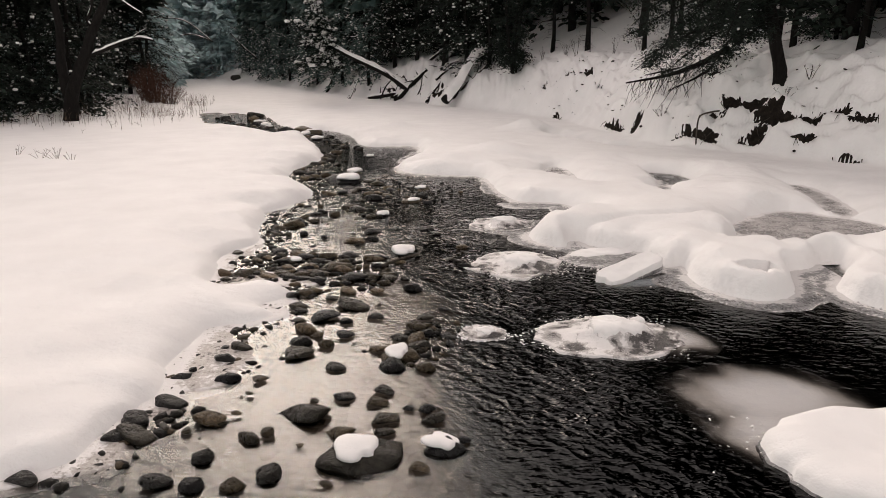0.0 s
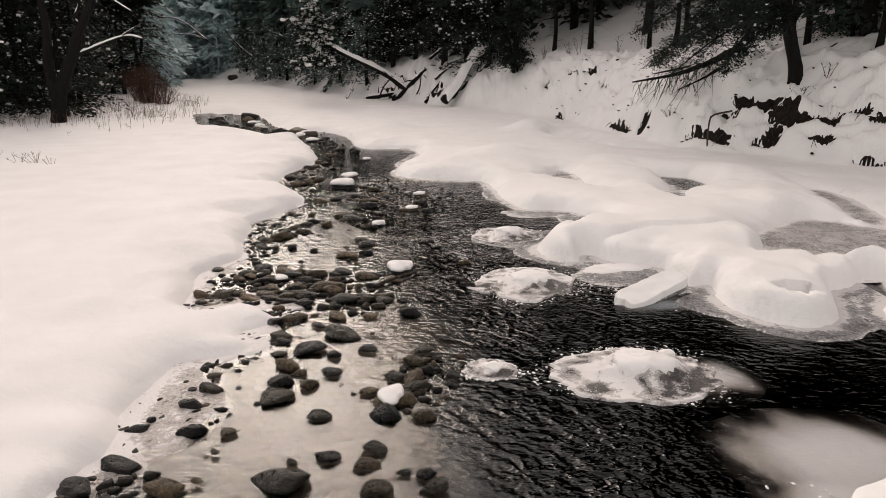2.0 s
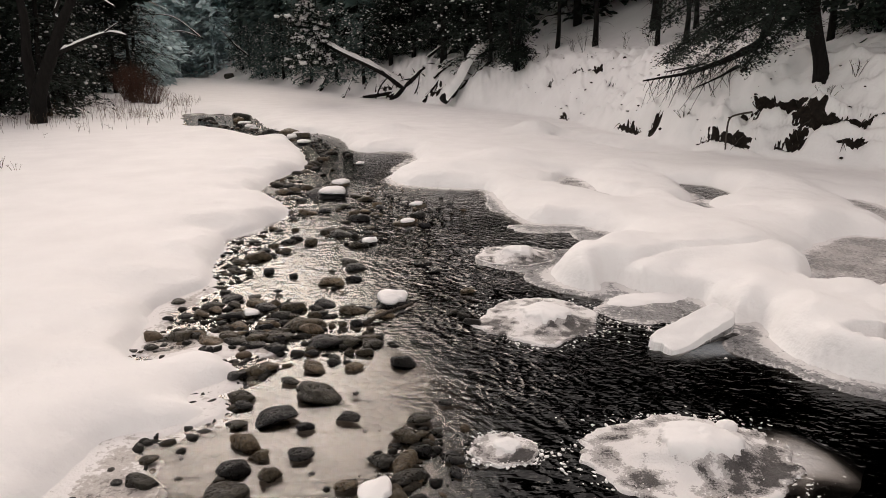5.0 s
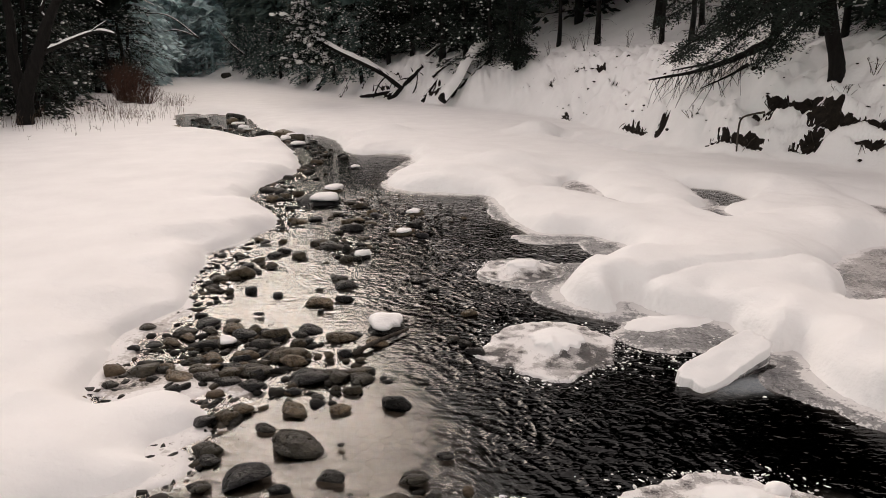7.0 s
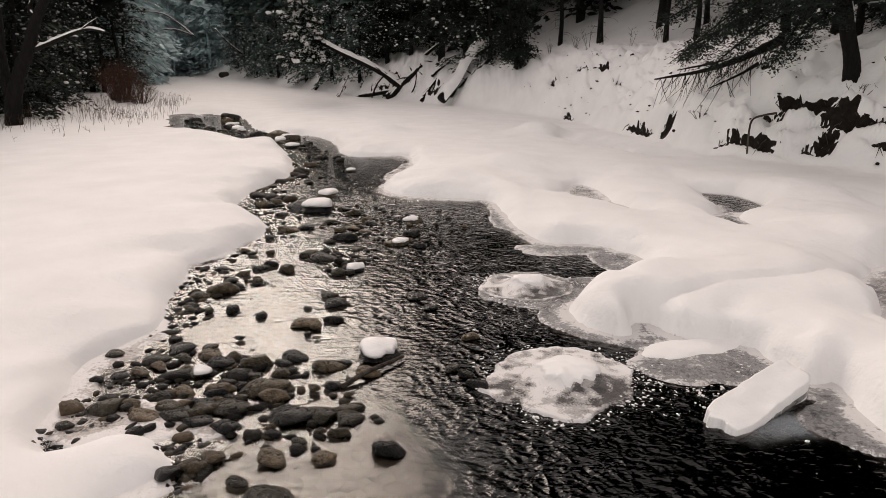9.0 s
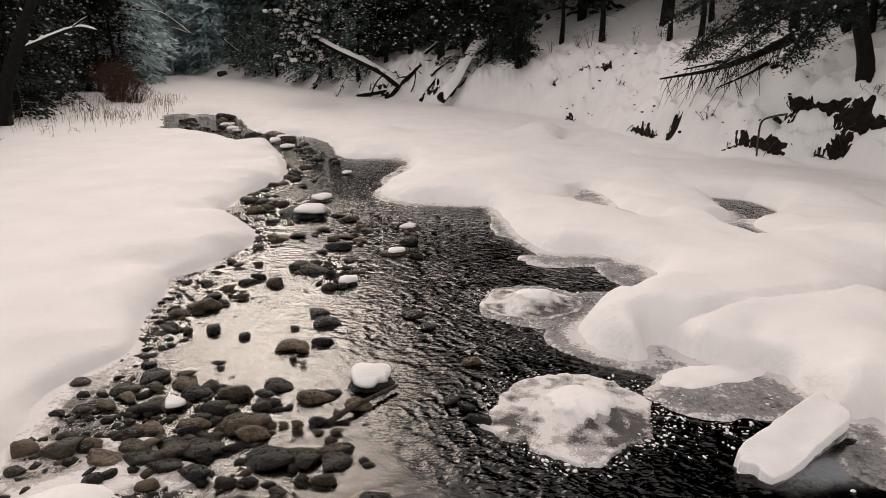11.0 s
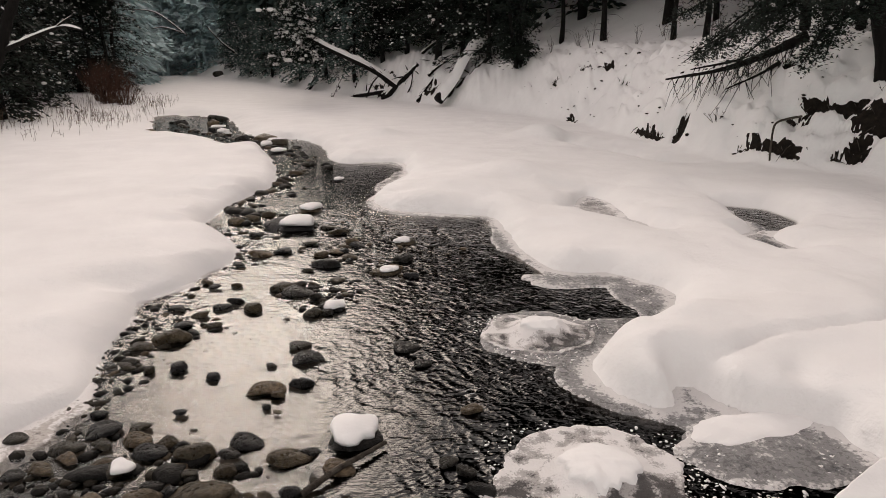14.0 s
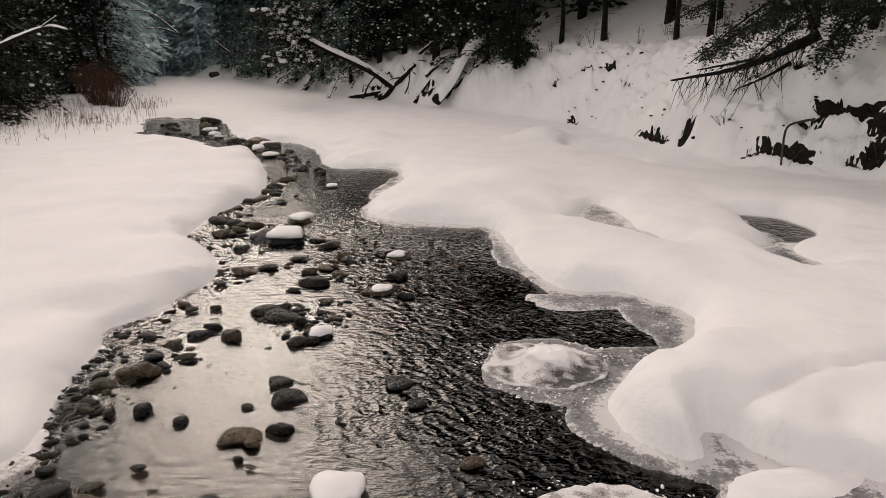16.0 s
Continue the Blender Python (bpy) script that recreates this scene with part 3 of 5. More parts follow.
# ---------------------------------------------------------------- stones
def lump(seed, flat=0.55, level=2, rough=0.22, angular=0.0):
    """One river stone, about 1 m long: rounded, or cut by a few flat faces."""
    bm = bmesh.new()
    bmesh.ops.create_icosphere(bm, subdivisions=level, radius=0.5)
    off = Vector((seed * 3.7, seed * 1.9, seed * 5.3))
    r = rnd(seed)
    cuts = [(Vector((r.gauss(0, 1), r.gauss(0, 1), r.gauss(0.2, 0.8))).normalized(), r.uniform(0.26, 0.4)) for _ in range(int(7 * angular) + 2)]
    for v in bm.verts:
        p = v.co.copy()
        k = 1 + rough * noise.noise(p * 2.2 + off) * 1.5 + rough * 0.35 * noise.noise(p * 5.5 + off)
        p = p * k
        for way, far in cuts:
            over = p.dot(way) - far
            if over > 0:
                p -= way * over * 0.85
        v.co = Vector((p.x, p.y * 0.74, p.z * flat))
    for f in bm.faces:
        f.smooth = True
    return bm


def to_mesh(name, bm, material):
    me = bpy.data.meshes.new(name)
    bm.to_mesh(me)
    bm.free()
    me.materials.append(material)
    return me


def cap_mesh(seed):
    """A cushion of snow for the top of a stone, with soft rolled rims."""
    bm = bmesh.new()
    bmesh.ops.create_icosphere(bm, subdivisions=3, radius=0.5)
    off = Vector((seed * 2.3, 4.1 * seed, 0.7))
    for v in bm.verts:
        p = v.co.copy()
        a = math.atan2(p.y, p.x)
        k = 1 + 0.55 * noise.noise(Vector((math.cos(a), math.sin(a), 0)) * 1.3 + off) + 0.10 * noise.noise(p * 4 + off)
        up = (max(p.z, 0) * 2) ** 0.7 * 0.3 if p.z > 0 else p.z * 0.2
        v.co = Vector((p.x * k, p.y * k * 0.85, up * (1 + 0.45 * noise.noise(p * 2.2 + off))))
    for f in bm.faces:
        f.smooth = True
    return to_mesh("snow_cap", bm, SNOW)


STONE_MESHES = [to_mesh("stone", lump(k, (0.5 if k < 10 else 0.3) + 0.05 * (k % 3), 3, 0.26, 0.1 + (k % 4) * 0.22), STONE) for k in range(16)]
CAP_MESHES = [cap_mesh(k) for k in range(5)]
STONES_A = [
    (-2.93, 4.51, 0.32, 0.25), (-2.2, 4.51, 0.27, 0.38), (-0.5, 4.53, 0.27, 0.15), (-1.28, 4.54, 0.6, 0.15), (-0.01, 4.56, 0.3, 0.15), (-1.97, 4.66, 0.11, 0.15),
    (-0.08, 4.77, 0.16, 0.48), (-0.27, 4.8, 0.15, 0.15), (-2.71, 4.84, 0.31, 0.34), (-0.61, 4.88, 0.24, 0.3), (-1.25, 4.96, 0.11, 0.15), (-0.96, 5, 0.23, 0.28),
    (-1.96, 5.08, 0.11, 0.18), (-0.57, 5.13, 0.23, 0.15), (-1.96, 5.4, 0.18, 0.15), (-2.3, 5.42, 0.23, 0.57), (-2.82, 5.45, 0.26, 0.28), (-2.76, 5.63, 0.1, 0.58),
    (-1.18, 5.7, 0.27, 0.15), (-0.13, 5.7, 0.25, 0.59), (-0.52, 5.73, 0.33, 0.45), (-2.5, 5.9, 0.25, 0.58), (-1.7, 6.03, 0.41, 0.18), (-0.75, 6.22, 0.21, 0.15),
]
STONES_B = [
    (-2.41, 6.26, 0.24, 0.67), (-1.38, 6.36, 0.18, 0.75), (-1.71, 6.42, 0.29, 0.38), (-0.49, 6.56, 0.28, 0.17), (-2.49, 6.6, 0.16, 0.16), (0.14, 6.62, 0.19, 0.25),
    (-1.55, 6.65, 0.22, 0.29), (-1.2, 6.66, 0.22, 0.15), (-0.14, 6.74, 0.18, 0.53), (-1.73, 6.84, 0.26, 0.74), (-0.3, 6.95, 0.23, 0.42), (-0.03, 7.08, 0.16, 0.21),
    (-1.25, 7.13, 0.17, 0.34), (-1.91, 7.17, 0.19, 0.3), (-1.6, 7.22, 0.4, 0.16), (-0.21, 7.26, 0.27, 0.15), (-0.89, 7.27, 0.24, 0.18), (-1.96, 7.55, 0.19, 0.15),
    (-2.03, 7.69, 0.23, 0.52), (-1.26, 7.69, 0.54, 0.26), (-0.86, 7.8, 0.07, 0.53), (-1.61, 8.06, 0.2, 0.2), (-2.23, 8.14, 0.29, 0.15), (-2.05, 8.26, 0.21, 0.61),
]
STONES_C = [
    (-1.42, 8.37, 0.31, 0.23), (-1.93, 8.4, 0.29, 0.15), (-0.98, 8.4, 0.22, 0.19), (-0.43, 8.49, 0.29, 0.63), (-2.48, 8.54, 0.11, 0.41), (-2.91, 8.56, 0.22, 0.15),
    (-3.59, 8.66, 0.06, 0.75), (-1.24, 8.66, 0.15, 0.15), (-2.76, 8.77, 0.19, 0.45), (-0.9, 8.8, 0.22, 0.43), (-1.51, 8.8, 0.14, 0.39), (-3.53, 8.81, 0.09, 0.26),
    (-1.08, 8.84, 0.12, 0.63), (-1.97, 8.87, 0.23, 0.45), (-3.47, 8.91, 0.18, 0.19), (-2.27, 8.96, 0.29, 0.15), (-0.86, 9.03, 0.31, 0.15), (-1.43, 9.05, 0.45, 0.15),
    (-2.83, 9.06, 0.33, 0.15), (-1.15, 9.06, 0.41, 0.15), (-2.51, 9.07, 0.33, 0.15), (-3.28, 9.15, 0.49, 0.15), (-2.04, 9.22, 0.36, 0.15), (-3.03, 9.31, 0.18, 0.31),
]
STONES_D = [
    (-2.34, 9.34, 0.23, 0.16), (-2.52, 9.34, 0.2, 0.18), (-1.65, 9.44, 0.29, 0.37), (-2, 9.44, 0.21, 0.18), (-2.78, 9.51, 0.15, 0.15), (-2.26, 9.54, 0.22, 0.58),
    (-2.64, 9.56, 0.27, 0.15), (-0.92, 9.57, 0.12, 0.15), (-1.81, 9.6, 0.48, 0.27), (-1.29, 9.64, 0.15, 0.45), (-1.6, 9.68, 0.19, 0.28), (-2.88, 9.71, 0.12, 0.55),
    (-1.11, 9.71, 0.17, 0.63), (-1.44, 9.71, 0.09, 0.15), (-2.25, 9.8, 0.19, 0.23), (-3.44, 9.91, 0.21, 0.23), (-1.72, 10, 0.21, 0.32), (-2.61, 10.01, 0.2, 0.24),
    (-2.14, 10.01, 0.25, 0.26), (-3.26, 10.01, 0.25, 0.15), (-0.78, 10.03, 0.28, 0.15), (-1.61, 10.09, 0.12, 0.54), (-1.24, 10.13, 0.41, 0.17), (-3.13, 10.17, 0.21, 0.15),
]
STONES_E = [
    (-2.05, 10.21, 0.35, 0.35), (-1.76, 10.23, 0.21, 0.22), (-2.46, 10.25, 0.3, 0.15), (-1.08, 10.28, 0.21, 0.15), (-3.22, 10.31, 0.32, 0.15), (-2.23, 10.38, 0.16, 0.45),
    (-2.94, 10.38, 0.21, 0.15), (-2.36, 10.42, 0.22, 0.39), (-1.66, 10.42, 0.31, 0.15), (-2.65, 10.45, 0.28, 0.17), (-3.76, 10.47, 0.22, 0.23), (-3.06, 10.59, 0.35, 0.15),
    (-2.73, 10.66, 0.23, 0.15), (-3.23, 10.95, 0.15, 0.61), (-2.45, 10.95, 0.17, 0.15), (-1.52, 10.99, 0.11, 0.15), (0.37, 11, 0.22, 0.31), (-1.65, 11.09, 0.11, 0.51),
    (-1.59, 11.32, 0.14, 0.67), (-1.77, 11.36, 0.4, 0.15), (-1.4, 11.56, 0.22, 0.61), (-2.39, 11.71, 0.17, 0.33), (-3.14, 11.87, 0.14, 0.75), (-2.84, 11.91, 0.21, 0.35),
]
STONES_F = [
    (-0.16, 12.01, 0.23, 0.15), (-1.83, 12.02, 0.13, 0.27), (-1.48, 12.1, 0.35, 0.29), (-3.48, 12.11, 0.17, 0.16), (-0.38, 12.43, 0.36, 0.15), (-3.5, 12.44, 0.27, 0.15),
    (-1.64, 12.47, 0.31, 0.15), (-3.23, 12.67, 0.44, 0.41), (-3.04, 12.93, 0.19, 0.18), (-2.84, 13.14, 0.26, 0.15), (-3.26, 13.15, 0.26, 0.15), (-3.16, 13.51, 0.29, 0.28),
    (-1.64, 13.54, 0.25, 0.31), (-1.48, 13.62, 0.18, 0.6), (-2.53, 13.72, 0.29, 0.44), (-3.57, 13.78, 0.22, 0.15), (-2.97, 13.79, 0.28, 0.15), (-2.84, 14.04, 0.2, 0.47),
    (-1.74, 14.2, 0.19, 0.75), (-2.05, 14.36, 0.46, 0.15), (-2.3, 14.57, 0.34, 0.52), (-3.35, 14.65, 0.22, 0.15), (-2.06, 14.69, 0.22, 0.75), (-3.03, 14.75, 0.17, 0.48),
]
STONES_G = [
    (-3.53, 14.91, 0.16, 0.55), (-2.11, 15.5, 0.25, 0.17), (-1.86, 15.76, 0.4, 0.46), (-3.33, 15.78, 0.22, 0.22), (-0.58, 16.04, 0.37, 0.32), (-1.54, 16.25, 0.27, 0.18),
    (-3.11, 16.36, 0.46, 0.15), (-2.8, 16.57, 0.33, 0.18), (-1.51, 17.02, 0.29, 0.19), (-2.41, 17.14, 0.31, 0.3), (-2.28, 18.33, 0.32, 0.2),
]
STONES_NEAR = [
    (0.40, 9.72, 0.26, 0.45), (0.28, 10.0, 0.16, 0.4), (0.12, 10.1, 0.2, 0.2), (0.05, 7.6, 0.16, 0.25),
    (-1.99, 3.46, 0.23, 0.4), (-1.64, 3.48, 0.21, 0.4), (-2.3, 3.49, 0.28, 0.3), (-3.43, 3.51, 0.28, 0.3), (-0.88, 3.54, 0.12, 0.3), (-1.39, 3.61, 0.26, 0.4),
    (-0.13, 3.76, 0.18, 0.3), (-2.04, 3.87, 0.22, 0.4), (-1.22, 4.12, 0.1, 0.3), (0.27, 4.19, 0.15, 0.3), (-2.95, 4.2, 0.23, 0.4),
    (-1.71, 4.21, 0.2, 0.5), (-0.88, 4.27, 0.34, 0.3), (-1.57, 4.29, 0.15, 0.4), (-0.48, 4.33, 0.21, 0.3)]
STONES_FAR = [
    (-4.25, 18.8, 0.34, 0.4), (-4.02, 19.15, 0.34, 0.4), (-6.7, 32.8, 0.8, 0.4), (-9.32, 32.92, 0.41, 0.4), (-8.7, 34.2, 0.72, 0.4),
    (-13.94, 37.27, 0.6, 0.4), (-14.32, 41.91, 0.8, 0.4), (-13.0, 44.2, 1.1, 0.5), (-11.0, 38.0, 0.7, 0.4), (-12.2, 41.0, 0.8, 0.5), (-7.6, 34.0, 0.9, 0.4)]
STONES_CAPPED = [
    (-0.66, 3.81, 0.7), (0.11, 4.05, 0.43), (-0.44, 6.01, 0.5), (-2.66, 10.02, 0.31), (-0.75, 10.45, 0.6), (-1.45, 13.8, 0.42),
    (-0.87, 15.38, 0.44), (-0.65, 17.18, 0.47), (-3.04, 18.26, 1.11), (-3.02, 19.94, 0.62), (-2.94, 23.9, 0.5), (-6.19, 29.91, 0.81),
    (-6.99, 31.79, 0.77), (-10.4, 36.85, 0.79)]


UPPER_CAPPED = [(-11.2, 38.9, 0.9), (-8.9, 35.4, 0.7), (-7.0, 33.0, 0.8), (-10.0, 36.2, 0.6)]


def build_stones():
    r = rnd(4)
    rows = STONES_NEAR + STONES_A + STONES_B + STONES_C + STONES_D + STONES_E + STONES_F + STONES_G + STONES_FAR
    for x, y, size, tall in rows:
        round_one = tall > 0.3
        ob = new("river_stone", STONE_MESHES[r.randrange(10) if round_one else 10 + r.randrange(6)])
        ob.matrix_world = pose(x, y + size * 0.3, 0.02 + 0.02 * r.random(), r.uniform(-8, 8), r.uniform(-8, 8), r.uniform(-30, 30)) @ Matrix.Diagonal((size * 1.08, size * r.uniform(0.85, 1.1), size * (0.82 + 0.42 * tall), 1))
        tagged(ob, "dark wet rounded stone lying in shallow river water" if round_one else "flat dark wet stone lying in shallow river water", "stone", "river stones")
    for x, y, z in bar_spots(45, 28):
        size = 0.11 + 0.22 * r.random() ** 1.6
        ob = new("river_stone", STONE_MESHES[r.randrange(16)])
        ob.matrix_world = pose(x, y, 0.025, r.uniform(-12, 12), r.uniform(-12, 12), r.uniform(-60, 60)) @ Matrix.Diagonal((size * r.uniform(0.9, 1.4), size, size * r.uniform(0.8, 1.1), 1))
        tagged(ob, "small dark wet stone on a shallow gravel bar", "stone", "river stones")
    for x, y, size in STONES_CAPPED + UPPER_CAPPED:
        ob = new("capped_stone", STONE_MESHES[r.randrange(16)])
        ob.matrix_world = pose(x, y + size * 0.25, 0.0, 0, 0, r.uniform(-25, 25)) @ Matrix.Diagonal((size, size * 1.05, size * 0.72, 1))
        tagged(ob, "dark river stone with a cushion of fresh snow on top", "stone", "snow-capped stones")
        cap = child("snow_cap", CAP_MESHES[r.randrange(5)], ob, "thick white cushion of snow")
        cap.matrix_basis = pose(r.uniform(-0.1, 0.22), 0.0, 0.17, r.uniform(-6, 6), r.uniform(-8, 8), r.uniform(-60, 60)) @ Matrix.Diagonal((r.uniform(0.55, 0.85), r.uniform(0.6, 0.85), r.uniform(0.5, 0.85), 1))


def scatter_stuff(name, label, spots, seed, low, high, material, category="pebbles", level=1, flat=1.0):
    """Many small stones as one mesh."""
    r = rnd(seed)
    shapes = []
    for k in range(6):
        bm = lump(40 + k, 0.5, level, 0.3, k % 2)
        bm.verts.index_update()
        shapes.append((np.array([v.co for v in bm.verts]), np.array([[v.index for v in f.verts] for f in bm.faces])))
        bm.free()
    vs, fs, n = [], [], 0
    for x, y, z in spots:
        size = low + (high - low) * r.random() ** 2.2
        p, q = shapes[r.randrange(6)]
        turn = np.array(Euler((r.uniform(-.3, .3), r.uniform(-.3, .3), r.uniform(0, 6.3))).to_matrix())
        vs.append((p * (size * r.uniform(0.8, 1.4), size, flat * size * r.uniform(0.7, 1.1))) @ turn.T + (x, y, z))
        fs.append(q + n)
        n += len(p)
    me = mesh_of(name, np.vstack(vs), np.vstack(fs), [material], soft=level > 1)
    tagged(new(name, me), label, category, kind="stuff")


def shore_spots(line, count, seed, side, wide):
    """Places close under a snow edge."""
    r = np.random.RandomState(seed)
    k = r.randint(0, len(line) - 1, count)
    p = line[k] + (line[k + 1] - line[k]) * r.rand(count, 1)
    x = p[:, 0] + side * (np.abs(r.normal(0, wide, count)) - 0.03)
    y = p[:, 1] + r.normal(0, 0.08, count)
    ok = (y > 2.4) & (y < 47) & (vnoise(x / 1.3, y / 1.3, 201) > -0.35)
    return np.stack([x, y, np.full(count, -0.02)], axis=1)[ok]


def bar_spots(count, seed, bars=None):
    """Bars of cobbles across the stream."""
    r = np.random.RandomState(seed)
    bars = bars or BARS
    b = np.array(bars)[r.randint(0, len(bars), count)]
    x, y = b[:, 0] + b[:, 2] * r.normal(size=count), b[:, 1] + b[:, 3] * r.normal(size=count)
    ok = (inside_distance(x, y, WATER_EDGE) > 0.03) & (x < 0.6)
    return np.stack([x, y, np.full(count, -0.005)], axis=1)[ok]


BARS = [(-2.3, 9.6, 0.6, 0.35), (-2.3, 9.7, 0.6, 0.35), (-2.9, 10.1, 0.45, 0.3), (-1.7, 8.95, 0.6, 0.25), (-3.0, 9.2, 0.4, 0.3), (-2.75, 4.4, 0.3, 0.4), (-2.6, 6.0, 0.3, 0.5),
        (-0.35, 6.3, 0.2, 0.15), (-0.15, 6.9, 0.2, 0.2), (-3.3, 12.9, 0.25, 0.5), (-1.7, 14.4, 0.3, 0.3), (-4.0, 18.5, 0.4, 1.2), (-2.0, 16.8, 0.7, 0.6), (-0.7, 15.6, 0.25, 0.3), (-2.3, 18.2, 0.8, 0.8),
        (-13.0, 41.0, 1.8, 2.8), (-8.5, 34.0, 1.6, 1.0), (-3.5, 11.7, 0.25, 0.6), (-3.75, 13.6, 0.25, 0.7), (-1.0, 17.5, 0.7, 0.8)]

build_stones()
UPPER = np.array([(-16.2, 45.4), (-14.6, 42.0), (-13.0, 38.4), (-10.2, 35.6), (-8.2, 33.4), (-6.4, 31.2), (-5.4, 29.0), (-4.6, 26.4), (-4.7, 23.5), (-4.9, 20.8), (-4.4, 18.6)])
scatter_stuff("upstream_stones", "dark stones crowding the upstream shallows", shore_spots(UPPER, 230, 17, 1, 0.55), 17, 0.12, 0.55, PEBBLE, "stones", 2)
scatter_stuff("shore_pebbles", "small dark wet pebbles along the edge of the snow", shore_spots(spline(SHORE_LEFT), 1900, 7, 1, 0.2), 7, 0.04, 0.19, PEBBLE)
scatter_stuff("bar_pebbles", "small dark wet cobbles on shallow bars", bar_spots(1500, 8), 8, 0.04, 0.20, PEBBLE)
CROWDED = [(-2.3, 9.5, 0.6, 0.3), (-1.6, 9.2, 0.55, 0.25), (-3.0, 9.1, 0.35, 0.25), (-1.3, 8.7, 0.6, 0.2), (-2.4, 10.1, 0.5, 0.25)]
scatter_stuff("crowded_cobbles", "dark wet cobbles crowded on a gravel bar", bar_spots(35, 48, CROWDED), 9, 0.10, 0.42, PEBBLE, "stones", 2)


# ---------------------------------------------------------------- ice pans, slabs
def pan(x, y, rx, ry, seed, mound=0.12, high=0.028):
    """A floating pan of frazil ice with snow heaped on its middle."""
    off = seed * 7.1
    rings, spokes = 30, 120
    verts, faces, rime = [], [], []
    for i in range(rings + 1):
        t = i / rings
        for k in range(spokes):
            a = 2 * math.pi * k / spokes
            c, s = math.cos(a), math.sin(a)
            edge = 1 + 0.22 * noise.noise(Vector((c * 1.4 + off, s * 1.4, off))) + 0.10 * noise.noise(Vector((c * 4 + off, s * 4, 0))) + 0.05 * noise.noise(Vector((c * 13 + off, s * 13, 3)))
            u, v = t * edge * c * rx, t * edge * s * ry
            lumps = noise.noise(Vector((u * 5 + off, v * 5, off))) + 0.6 * noise.noise(Vector((u * 13 + off, v * 13, off)))
            rim = math.exp(-((t - 0.94) / 0.06) ** 2)
            q = math.hypot((u - 0.10 * rx) / rx, (v - 0.10 * ry) / ry) / 0.5 + 0.25 * noise.noise(Vector((u * 4 / rx, v * 4 / ry, off)))
            heap = math.exp(-max(q, 0) ** 3)
            verts.append((u, v, 0.016 + high * (0.4 * lumps * (1 - t ** 4) + 0.4 * rim) + mound * heap if i < rings else -0.06))
            hole = math.exp(-(((u - 0.5 * rx) / (0.4 * rx)) ** 2 + ((v + 0.3 * ry) / (0.4 * ry)) ** 2))
            rime.append(0.46 + 0.6 * heap + 0.3 * rim - 0.75 * hole + 0.5 * noise.noise(Vector((u * 3.2 + off, v * 3.2, 1))) + 0.5 * noise.noise(Vector((u * 9 + off, v * 9, 1))) + 0.12 * (q < 1.5))
    for i in range(rings):
        for k in range(spokes):
            a, b = i * spokes + k, i * spokes + (k + 1) % spokes
            faces.append((a, b, b + spokes, a + spokes))
    me = mesh_of("ice_pan", verts, faces, [SLUSH])
    me.attributes.new("frost", 'FLOAT', 'POINT').data.foreach_set("value", np.array(rime, np.float32))
    ob = new("ice_pan", me)
    ob.location = (x, y, 0)
    mv, mf = [], []
    for i in range(11):
        t = i / 10
        for k in range(60):
            a = 2 * math.pi * k / 60
            c, s = math.cos(a), math.sin(a)
            edge = 1 + 0.3 * noise.noise(Vector((c * 1.5 + off, s * 1.5, 4))) + 0.22 * noise.noise(Vector((c * 5 + off, s * 5, 4)))
            u, v = 0.1 * rx + 0.42 * rx * t * edge * c, 0.1 * ry + 0.42 * ry * t * edge * s
            q = math.hypot((u - 0.10 * rx) / rx, (v - 0.10 * ry) / ry) / 0.5 + 0.25 * noise.noise(Vector((u * 4 / rx, v * 4 / ry, off)))
            mv.append((u, v, 0.03 + 1.12 * mound * math.exp(-max(q, 0) ** 3) + high * (0.9 * noise.noise(Vector((u * 5 + off, v * 5, off))) + 0.7 * noise.noise(Vector((u * 13 + off, v * 13, off)))) * (1 - 0.6 * t) if i < 10 else -0.01))
    for i in range(10):
        for k in range(60):
            a, b = i * 60 + k, i * 60 + (k + 1) % 60
            mf.append((a, b, b + 60, a + 60))
    child("snow_mound", mesh_of("snow_mound", mv, mf, [SNOW]), ob, "soft white mound of snow")
    return tagged(ob, "round floating pan of frazil ice with snow heaped in its middle", "ice pan", "ice pans")


pan(2.15, 6.75, 0.98, 0.66, 1, 0.17)
pan(0.57, 6.83, 0.30, 0.26, 2, 0.04)
pan(1.30, 9.95, 0.82, 0.80, 3, 0.12)
pan(1.25, 12.95, 0.66, 0.62, 4, 0.14)


